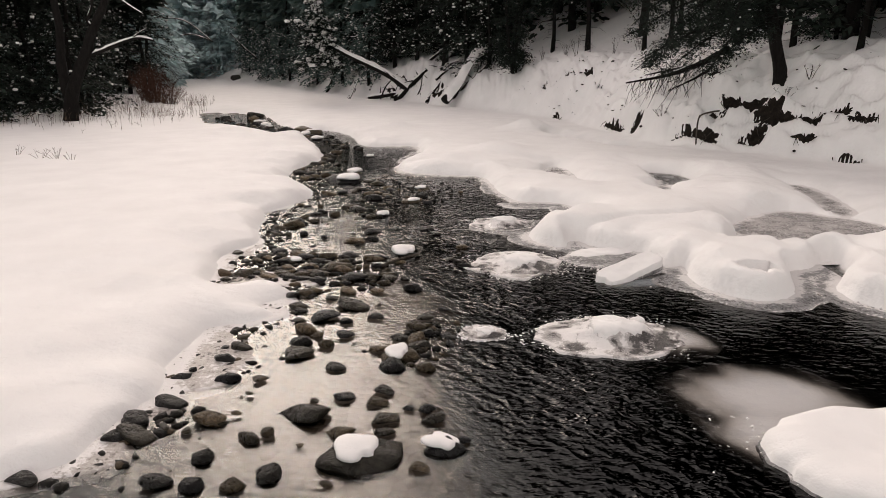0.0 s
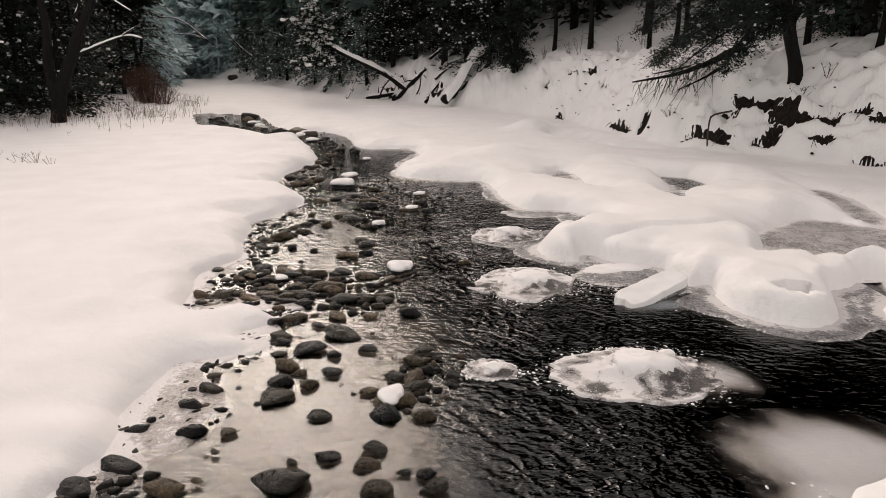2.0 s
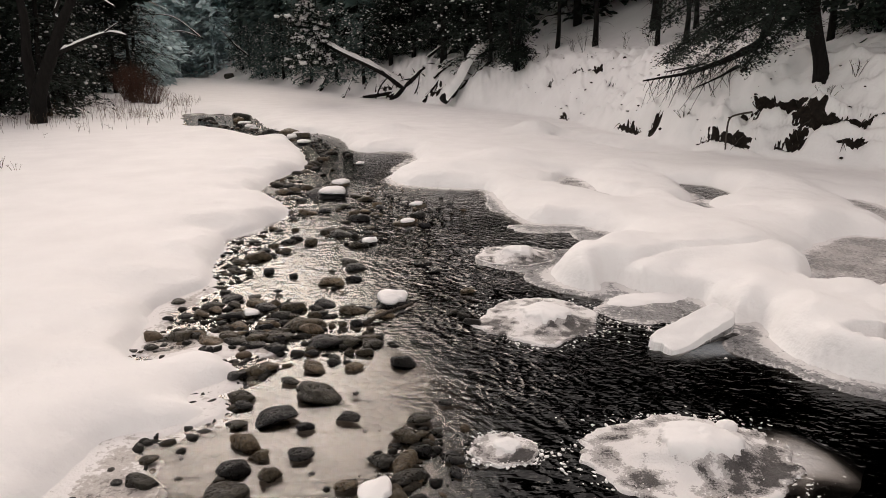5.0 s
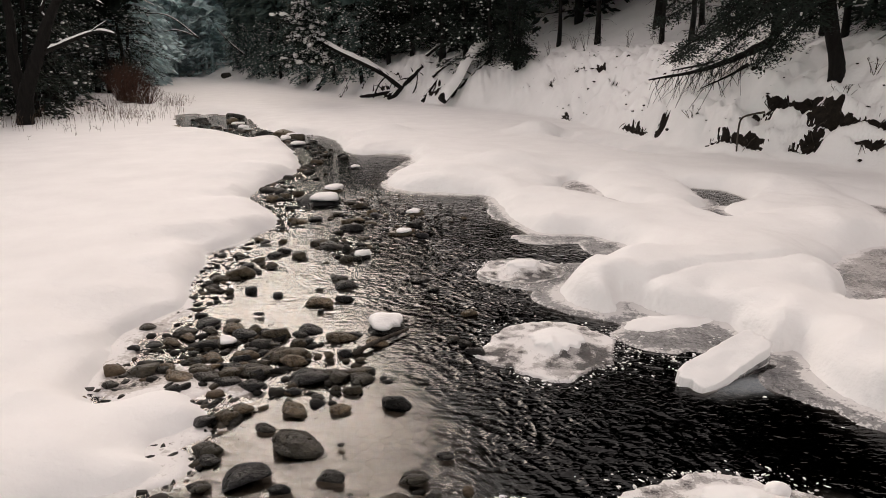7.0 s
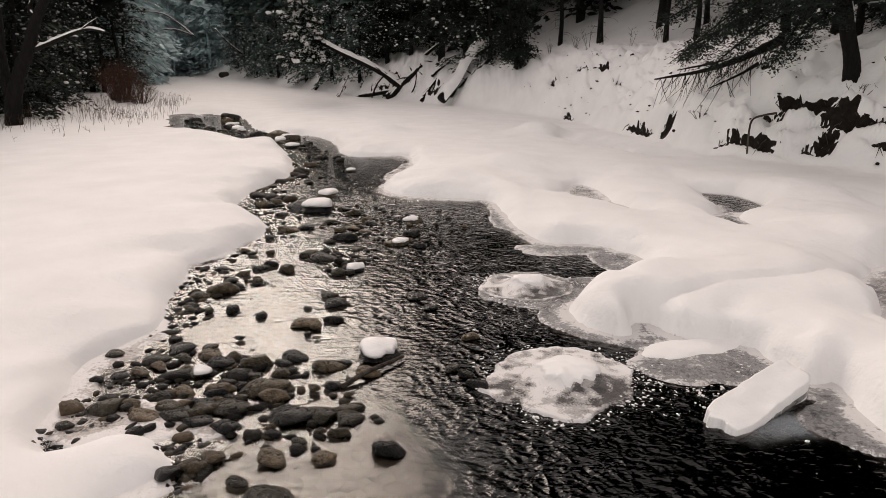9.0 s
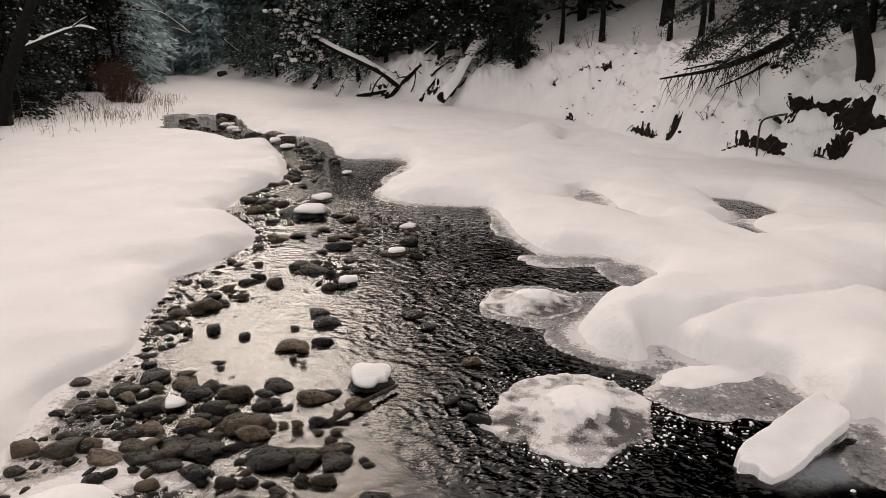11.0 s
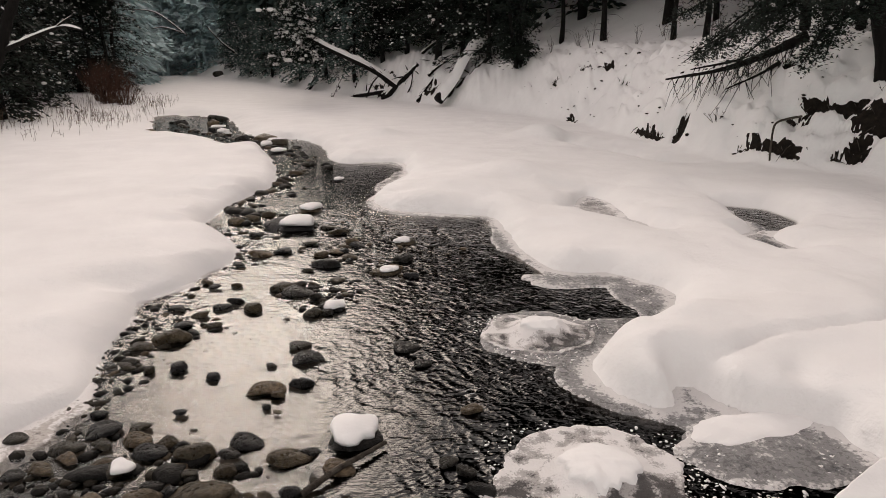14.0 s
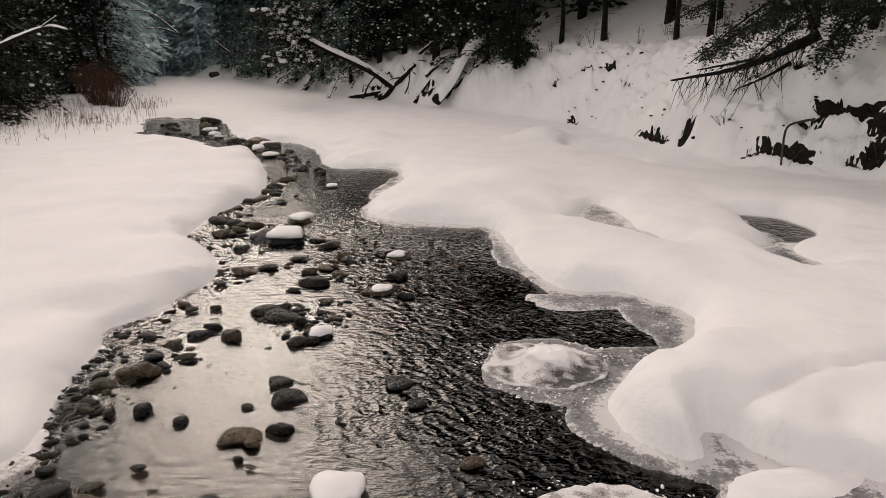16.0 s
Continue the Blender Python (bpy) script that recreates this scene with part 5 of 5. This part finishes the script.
def overhanging_hemlock():
    """The big leaning hemlock on the lip of the bank, its boughs hanging over the slope."""
    root = new("overhanging_hemlock")
    tagged(root, "large leaning hemlock whose boughs hang over the eroded snowy bank", "tree")
    path = dense([(12.35, 24.5, 2.5), (12.3, 24.45, 3.2), (11.75, 24.4, 5.0), (11.2, 24.4, 7.4), (10.9, 24.5, 10.5), (10.9, 24.6, 15.0), (11.0, 24.7, 20.0)], 4)
    n = len(path) - 1
    v, f = tube(path, [0.27 * (1 - 0.8 * k / n) * (1.25 if k < 2 else 1) for k in range(n + 1)], 12, wobble=0.12, seed=3)
    child("trunk", mesh_of("trunk", v, f, [BARK]), root)
    r = rnd(77)
    for k in range(36):
        z = 4.7 + 0.15 * k
        a = math.pi + r.uniform(-0.8, 1.0)
        long = r.uniform(2.4, 5.4)
        x0 = 11.8 - 0.25 * (z - 5)
        drop = r.uniform(0.25, 0.5) * long if k < 18 else r.uniform(0.2, 0.35) * long
        end = (x0 + math.cos(a) * long, 24.4 + math.sin(a) * long, max(z - 1.15 * drop, 2.7 + 0.7 * r.random()))
        mid = (x0 + math.cos(a) * long * 0.5, 24.4 + math.sin(a) * long * 0.5 + r.uniform(-.2, .2), z - drop * 0.22)
        leafy_bough("bough", [(x0, 24.4, z), mid, end], root, 300 + k, 320, 0.09, 0.52)
    for k in range(16):
        z = 5.8 + 0.8 * k
        a = r.uniform(-1.8, 1.8)
        long = 3.0 * (1 - 0.04 * k)
        leafy_bough("bough", [(11.1, 24.5, z), (11.1 + math.cos(a) * long * .5, 24.5 + math.sin(a) * long * .5, z), (11.1 + math.cos(a) * long, 24.5 + math.sin(a) * long, z - 0.8)], root, 350 + k, 60, 0.34, 0.9)


overhanging_hemlock()

# fallen hemlock limb with hanging twigs, low over the slope
def fallen_limb(path, r0, seed, twigs, label):
    pts = dense(path, 8)
    n = len(pts) - 1
    v, f = tube(pts, [r0 * (1 - 0.9 * k / n) + 0.012 for k in range(n + 1)], 7, wobble=0.2, seed=seed)
    r, hanging = rnd(seed), []
    for _ in range(twigs):
        i = r.randrange(2, n)
        p = pts[i]
        out = Vector((r.uniform(-0.5, 0.2), r.uniform(-0.35, 0.1), 0))
        drop = r.uniform(0.35, 1.3)
        hanging.append(tube([p, p + out * 0.6 + Vector((0, 0, -drop * 0.45)), p + out * (1 + r.random()) + Vector((r.uniform(-.15, .15), 0, -drop))], [0.015, 0.011, 0.005], 3))
    root = new("fallen_limb", mesh_of("fallen_limb", v, f, [BARK]))
    tagged(root, label, "branch", "fallen limbs")
    for tv, tf in hanging:
        child("twig", mesh_of("twig", tv, tf, [BARK]), root)
    child("snow_strip", snow_strip(pts[4:n - 3], [r0 * 0.7 * (1 - 0.8 * k / n) + 0.01 for k in range(4, n - 3)], seed), root)


fallen_limb([(11.35, 26.9, 4.0), (10.4, 27.6, 3.42), (9.4, 28.6, 2.95), (8.1, 30.1, 2.6)], 0.17, 5, 80, "dark fallen limb with hanging twigs over a snowy bank")
fallen_limb([(10.35, 27.7, 3.4), (9.6, 28.4, 3.2), (8.75, 29.5, 2.95)], 0.07, 6, 14, "thin dark fallen limb on a snowy bank")
fallen_limb([(10.6, 26.9, 3.2), (10.0, 27.1, 2.8), (9.25, 27.6, 2.35)], 0.06, 7, 10, "thin dark fallen limb on a snowy bank")

# bent stick stuck in the snow
snowy_log("bent_stick", [(9.55, 24.6, 0.2), (9.52, 24.6, 0.95), (9.58, 24.62, 1.5), (9.95, 24.6, 1.66), (10.3, 24.6, 1.72)], 0.026, 0.034, "bent dead stick standing in snow under a bank", "stick", False, 8, material=WOOD)

# logs round the bend
snowy_log("fallen_log", lying([(-0.3, 50.6, 0.2), (0.7, 51.4, 0.7), (1.7, 52.2, 0.9), (2.7, 53.0, 0.8), (3.6, 53.8, 0.5)]), 0.34, 0.30, "thick fallen log lying up the slope under snow", "log", True, 11, "fallen logs", wide=1.5, high=1.0, sit=-0.1)
leaning = snowy_log("leaning_tree", [(-3.4, 59.5, 1.1), (-5.4, 58.6, 2.6), (-8.4, 57.4, 4.1), (-10.4, 56.8, 5.2)], 0.28, 0.14, "uprooted hemlock leaning out over the frozen river", "tree", True, 13, stubs=10, wide=1.1, high=1.0, sit=0.2)
for k, (dx, dy, dz) in enumerate([(-3.4, -0.2, 2.2), (-3.0, 0.4, 0.6), (-2.2, -0.6, 3.0), (-1.4, 0.5, -1.2), (-3.2, -0.4, -1.4), (-1.0, -0.3, 2.6), (0.2, 0.3, -1.6), (-2.0, 0.3, 4.2)]):
    leafy_bough("bough", [(-9.6, 57.0, 4.8), (-9.6 + dx * 0.5, 57.0 + dy * 0.5, 4.8 + dz * 0.6), (-9.6 + dx, 57.0 + dy, 4.8 + dz)], leaning, 500 + k, 150, 0.22, 0.7, 0.4, 0.26, 0.2)
snowy_log("fallen_log", [(-2.5, 57.2, 0.5), (-1.4, 58.4, 2.4), (0.6, 60.5, 4.8)], 0.26, 0.16, "dark fallen trunk leaning on a steep bank", "log", True, 14, "fallen logs", stubs=6)
snowy_log("fallen_log", [(-4.9, 60.6, 0.5), (-3.2, 59.9, 1.2), (-1.6, 58.0, 0.7)], 0.3, 0.2, "dark fallen trunk at the foot of a bank", "log", True, 15, "fallen logs", stubs=6)
snowy_log("fallen_log", [(-2.0, 62.0, 3.6), (0.0, 61.0, 5.0), (2.6, 60.0, 5.9)], 0.14, 0.07, "thin snow-covered trunk across the slope", "log", True, 16, "fallen logs")
snowy_log("fallen_log", [(8.2, 57.0, 5.2), (9.6, 58.5, 5.9), (11.6, 60.0, 6.8)], 0.2, 0.15, "dark log lying on the upper slope", "log", True, 18, "fallen logs")
snowy_log("fallen_log", [(6.6, 60.0, 5.4), (8.0, 61.0, 5.9)], 0.18, 0.15, "dark log lying on the upper slope", "log", True, 19, "fallen logs")
snowy_log("fallen_log", [(8.1, 36.9, 1.95), (8.5, 37.4, 2.45), (8.9, 37.7, 2.8)], 0.1, 0.08, "short dark log half buried in the bank", "log", True, 20, "fallen logs")
TANGLE = [((-4.7, 59.4, 0.2), (-3.4, 59.3, 1.6), (-1.9, 59.3, 3.0), 0.30, 6), ((-7.4, 62.6, 0.4), (-5.8, 61.2, 0.7), (-4.1, 60.2, 1.0), 0.22, 8),
          ((-1.9, 54.9, 0.4), (-1.2, 55.0, 1.3), (-0.6, 55.0, 2.1), 0.09, 3), ((-1.05, 55.5, 2.2), (-0.5, 55.4, 2.7), (0.2, 55.3, 3.2), 0.11, 3),
          ((0.35, 51.8, 0.9), (1.7, 51.6, 2.2), (3.0, 51.3, 3.4), 0.20, 5), ((-0.8, 60.5, 4.0), (2.0, 60.0, 4.7), (5.2, 59.0, 5.3), 0.24, 10),
          ((-9.3, 62.4, 0.3), (-9.1, 64.0, 1.1), (-8.9, 66.0, 2.0), 0.10, 5), ((-14.1, 77.6, 0.3), (-13.6, 78.5, 1.6), (-13.0, 79.5, 3.0), 0.16, 8),
          ((-6.2, 60.6, 0.4), (-5.6, 60.4, 1.6), (-4.6, 60.5, 2.6), 0.07, 5), ((-2.9, 57.5, 0.5), (-2.4, 57.2, 1.5), (-2.2, 57.0, 2.8), 0.06, 5)]
for k, (foot, mid, tip, thick, stub) in enumerate(TANGLE):
    snowy_log("fallen_log", [foot, mid, tip], thick, thick * 0.6, "dark fallen trunk tangled at the foot of the wooded bank", "log", True, 80 + k, "fallen logs", stubs=stub, wide=0.8, high=0.45)
snowy_log("dead_limb", [(-31.0, 90.0, 6.3), (-34.5, 90.0, 8.9), (-38.4, 90.0, 9.3)], 0.10, 0.04, "pale arching dead limb against dark conifers", "branch", True, 21, "dead limbs")
snowy_log("dead_limb", [(-31.4, 90.0, 6.5), (-33.5, 90.0, 7.2), (-35.2, 90.0, 7.1)], 0.09, 0.04, "pale arching dead limb against dark conifers", "branch", True, 22, "dead limbs")
snowy_log("dead_limb", [(-25.6, 91.0, 4.2), (-27.0, 90.0, 5.6), (-28.6, 90.0, 7.4)], 0.10, 0.05, "pale arching dead limb against dark conifers", "branch", True, 23, "dead limbs")


def hemlock_clump():
    """The small many-stemmed hemlock on the lower slope."""
    root = new("small_hemlock")
    tagged(root, "small dark many-stemmed hemlock at the foot of the slope", "tree")
    r = rnd(31)
    z = 2.3
    for k in range(5):
        a = k * 1.3
        top = (4.4 + 0.9 * math.cos(a), 47.2 + 0.6 * math.sin(a), z + 7.0 + r.random())
        v, f = tube(dense([(4.4 + 0.1 * k, 47.2, z - 0.3), (4.4 + 0.4 * math.cos(a), 47.2 + .3 * math.sin(a), z + 3), top], 4), [0.09 - 0.008 * i for i in range(9)], 6)
        child("stem", mesh_of("stem", v, f, [BARK]), root)
        for j in range(5):
            b, h = r.uniform(0, 6.28), z + r.uniform(0.8, 7.0)
            long = r.uniform(0.7, 1.5)
            leafy_bough("bough", [(4.4 + 0.3 * math.cos(a), 47.2, h), (4.4 + 0.3 * math.cos(a) + math.cos(b) * long * .5, 47.2 + math.sin(b) * long * .5, h), (4.4 + 0.3 * math.cos(a) + math.cos(b) * long, 47.2 + math.sin(b) * long, h - 0.35)], root, 400 + 10 * k + j, 42, 0.16, 0.5)


hemlock_clump()


def forked_tree():
    """The old forked tree on the low bank, with one snow-laden limb."""
    z = level_at(-21.0, 36.0)
    root = new("forked_tree")
    tagged(root, "old dark forked tree with a long snow-laden limb", "tree")

    def limb(name, path, r0, r1, snow, seed):
        pts = dense(path, 5)
        radii = [r0 + (r1 - r0) * k / (len(pts) - 1) for k in range(len(pts))]
        v, f = tube(pts, radii, 10, wobble=0.2, seed=seed)
        ob = child(name, mesh_of(name, v, f, [BARK]), root)
        if snow:
            child("snow_strip", snow_strip(pts[2:], radii[2:], seed, 1.0, 0.6, 0.35), ob, "thick snow lying along the limb")

    limb("trunk", [(-20.85, 36.0, z - 0.5), (-20.75, 36.0, z + 0.3), (-20.55, 36.0, 1.75), (-20.05, 36.0, 2.9), (-19.5, 36.0, 3.9), (-19.1, 36.0, 4.8), (-18.65, 36.0, 5.65), (-18.15, 36.0, 6.5), (-17.7, 36.0, 8.0), (-17.5, 36.2, 11.0)], 0.42, 0.12, False, 1)
    limb("limb", [(-19.4, 36.0, 3.8), (-18.5, 35.9, 4.1), (-17.6, 35.9, 4.45), (-16.5, 35.8, 4.75), (-15.65, 35.8, 4.62)], 0.13, 0.06, True, 2)
    limb("limb", [(-17.0, 35.85, 4.6), (-16.4, 35.7, 4.95), (-15.9, 35.6, 5.2)], 0.05, 0.025, True, 6)
    limb("limb", [(-17.6, 35.9, 4.4), (-17.0, 35.8, 4.1), (-16.3, 35.7, 4.0)], 0.05, 0.02, False, 7)
    limb("stem", [(-20.8, 36.1, 1.6), (-21.0, 36.2, 3.4), (-20.9, 36.3, 5.6), (-21.3, 36.4, 9.5)], 0.3, 0.15, False, 3)
    limb("limb", [(-18.75, 36.0, 5.3), (-19.1, 35.9, 5.6), (-18.8, 35.9, 6.3), (-18.7, 35.9, 7.2)], 0.11, 0.07, True, 4)
    limb("limb", [(-17.9, 36.0, 7.3), (-17.3, 35.9, 6.75), (-16.7, 35.9, 6.3), (-16.1, 35.9, 5.95)], 0.09, 0.04, True, 5)


forked_tree()


def twig_bush(x, y, high, wide, count, seed, material, label, name, rad=0.012):
    r = rnd(seed)
    v, f = [], []
    z = level_at(x, y)
    for _ in range(count):
        a, s = r.uniform(0, 6.28), r.random() ** 0.6
        bx, by = x + math.cos(a) * wide * 0.35 * s, y + math.sin(a) * wide * 0.35 * s
        h = high * r.uniform(0.5, 1.0) * (1 - 0.35 * s)
        tx, ty = x + math.cos(a) * wide * s + r.gauss(0, .1), y + math.sin(a) * wide * s + r.gauss(0, .1)
        mx, my = bx * 0.45 + tx * 0.55, by * 0.45 + ty * 0.55
        tube([(bx, by, z - 0.05), (mx, my, z + h * 0.6), (tx, ty, z + h)], [rad, rad * 0.8, rad * 0.4], 3, v, f)
        for _ in range(3):
            s2 = r.uniform(0.4, 0.9)
            p = Vector((mx, my, z + h * 0.6)).lerp(Vector((tx, ty, z + h)), s2)
            q = p + Vector((r.gauss(0, .18), r.gauss(0, .18), r.uniform(0.1, 0.4))) * (high / 2)
            tube([p, q], [rad * 0.6, rad * 0.3], 3, v, f)
    ob = new(name, mesh_of(name, v, f, [material]))
    return tagged(ob, label, "bush", "brush on the low bank")


twig_bush(-23.9, 54.5, 3.2, 2.0, 150, 1, TWIG, "reddish-brown leafless twig bush on the low bank", "twig_bush", 0.012)
twig_bush(-25.8, 57.5, 3.6, 2.0, 150, 2, TWIG, "reddish-brown leafless twig bush on the low bank", "twig_bush", 0.012)
twig_bush(-22.2, 53.0, 1.8, 1.5, 110, 3, TWIG, "low reddish-brown leafless bush on the low bank", "twig_bush", 0.011)
for k, (bx, by, h, wd, n) in enumerate([(8.4, 44.5, 1.6, 0.3, 6), (8.0, 46.3, 1.0, 0.3, 6), (6.5, 46.7, 1.0, 0.3, 6), (10.2, 42.0, 1.4, 0.3, 4), (11.3, 40.0, 0.8, 0.5, 7), (12.6, 38.0, 1.0, 0.5, 6),
                                        (9.0, 27.5, 0.5, 0.4, 8), (10.2, 33.0, 0.5, 0.4, 8), (13.0, 23.6, 0.6, 0.4, 6), (12.2, 23.8, 0.7, 0.4, 6), (9.5, 45.5, 1.0, 0.5, 7), (12.0, 43.0, 1.2, 0.4, 6), (13.6, 39.5, 0.9, 0.6, 8)]):
    twig_bush(bx, by, h, wd, n, 40 + k, WOOD, "thin leafless sapling standing in snow", "sapling", 0.012)
for k, (bx, by, h, wd, n) in enumerate([(-12.9, 20.8, 0.45, 0.4, 8), (-13.5, 20.9, 0.4, 0.3, 6), (-14.8, 21.7, 0.4, 0.25, 5), (-12.3, 20.6, 0.3, 0.3, 5)]):
    twig_bush(bx, by, h, wd, n, 60 + k, WEED, "dry brown weed stalk poking out of snow", "dry_weed", 0.007)


def weeds():
    """Dry grass and weed stalks along the wooded edge of the low bank."""
    r = rnd(15)
    v, f = [], []
    clumps = [(r.uniform(-27, -14.5), r.uniform(31, 60), r.uniform(0.5, 1.8)) for _ in range(46)]
    for _ in range(1000):
        cx, cy, wide = clumps[r.randrange(46)]
        x, y = cx + r.gauss(0, wide), cy + r.gauss(0, wide)
        if x > -14.8 - 0.22 * max(0, y - 36):
            continue
        z = 0.30 + 0.3 * min(1, max(0, (-x - 16) / 6))
        h = r.uniform(0.1, 0.5) if r.random() < 0.85 else r.uniform(0.5, 1.0)
        dx, dy = r.gauss(0, .35) * h, r.gauss(0, .3) * h
        tube([(x, y, z - 0.3), (x + dx * .4, y + dy * .4, z + h * .6), (x + dx, y + dy, z + h)], [0.008, 0.006, 0.004], 3, v, f)
        if r.random() < 0.5:
            tube([(x + dx * .4, y + dy * .4, z + h * .6), (x + dx * .4 + r.gauss(0, .1), y, z + h * r.uniform(.75, 1.0))], [0.008, 0.004], 3, v, f)
    tagged(new("dry_grass", mesh_of("dry_grass", v, f, [WEED])), "dry brown grass and weed stalks in snow", "grass", kind="stuff")


weeds()

rock = new("boulder", STONE_MESHES[3])
rock.matrix_world = pose(-43.0, 137.0, 0.9, 0, 0, 20) @ Matrix.Diagonal((2.2, 2.0, 2.6, 1))
tagged(rock, "dark boulder at the far edge of the ice", "stone")


# ---------------------------------------------------------------- the broken face of the bank
def earth_gap(x, y, half, tall, seed):
    """Bare earth and roots showing in a hollow where the snow has slipped."""
    along, up = bank_frame(x, y)
    rings, spokes = 16, 80
    px, py, lift = [], [], []
    for i in range(rings + 1):
        t = i / rings
        for k in range(spokes):
            a = 2 * math.pi * k / spokes
            c, s = math.cos(a), math.sin(a)
            edge = (abs(c) ** 4 + abs(s) ** 4) ** (-1 / 4) * (1.0 + 0.2 * noise.noise(Vector((c * 1.5 + seed, s * 1.5, seed))) - 0.45 * max(0.0, noise.noise(Vector((c * 2.6 + seed, s * 3.2, 2)))) + 0.14 * noise.noise(Vector((c * 7, s * 7, seed))))
            u, v = t * edge * c * half, t * edge * s * tall
            px.append(x + along.x * u + up.x * v)
            py.append(y + along.y * u + up.y * v)
            lift.append(0.08 * (1 - t ** 2) - 0.22 * t ** 5 + 0.07 * noise.noise(Vector((u * 5 + seed, v * 7, seed))) + 0.03)
    z = ground_height(np.array(px), np.array(py))[0] + np.array(lift)
    faces = []
    for i in range(rings):
        for k in range(spokes):
            a, b = i * spokes + k, i * spokes + (k + 1) % spokes
            faces.append((a, b, b + spokes, a + spokes))
    root = new("bare_earth", mesh_of("bare_earth", np.stack([px, py, z], axis=1), faces, [EARTH]))
    tagged(root, "dark bare earth showing through the snowy bank", "earth", "bare earth gaps")
    r = rnd(int(seed * 10))
    for _ in range(int(3 + half * 5)):
        u, w = half * r.uniform(-0.8, 0.8), tall * r.uniform(-0.6, 0.7)
        qx, qy = x + along.x * u + up.x * w, y + along.y * u + up.y * w
        qz = level_at(qx, qy) + 0.08
        d = Vector((r.uniform(-.3, .3), r.uniform(-.3, .1), r.uniform(-0.5, -0.1))) * r.uniform(0.4, 1)
        rv, rf = tube([(qx, qy, qz), (qx + d.x * .5 - up.x * .06, qy + d.y * .5 - up.y * .06, qz + d.z * .4), (qx + d.x - up.x * .08, qy + d.y - up.y * .08, qz + d.z)], [0.018, 0.013, 0.005], 4)
        child("root", mesh_of("root", rv, rf, [WOOD]), root)


for k, (gx, gy, half, tall) in enumerate(GAPS + BEND_GAPS):
    earth_gap(gx, gy, half * 1.4, tall * 0.75, 3.7 * k + 1)


def slope_litter():
    """Clods, stubs and twig ends poking through the snow on the face of the bank."""
    r = np.random.RandomState(12)
    x, y = r.uniform(4.5, 15.5, 9000), r.uniform(17, 52, 9000)
    b = inside_distance(x, y, FOOT_EDGE)
    ok = (b > 0.3) & (b < 4.2) & (fbm(x, y, 2.2, 2, 301) > -0.1)
    x, y = x[ok][:1500], y[ok][:1500]
    z = ground_height(x, y)[0]
    scatter_stuff("earth_clods", "dark clods and stubs poking through the snow", np.stack([x, y, z + 0.03], axis=1)[900:1050], 14, 0.04, 0.22, EARTH, "earth", 1)


slope_litter()

snowy_log("drift_stick", [(-1.02, 9.75, 0.02), (-0.8, 10.0, 0.06), (-0.42, 10.45, 0.05)], 0.028, 0.02, "dark wet drift stick lying among the stones", "stick", False, 31, material=WOOD)
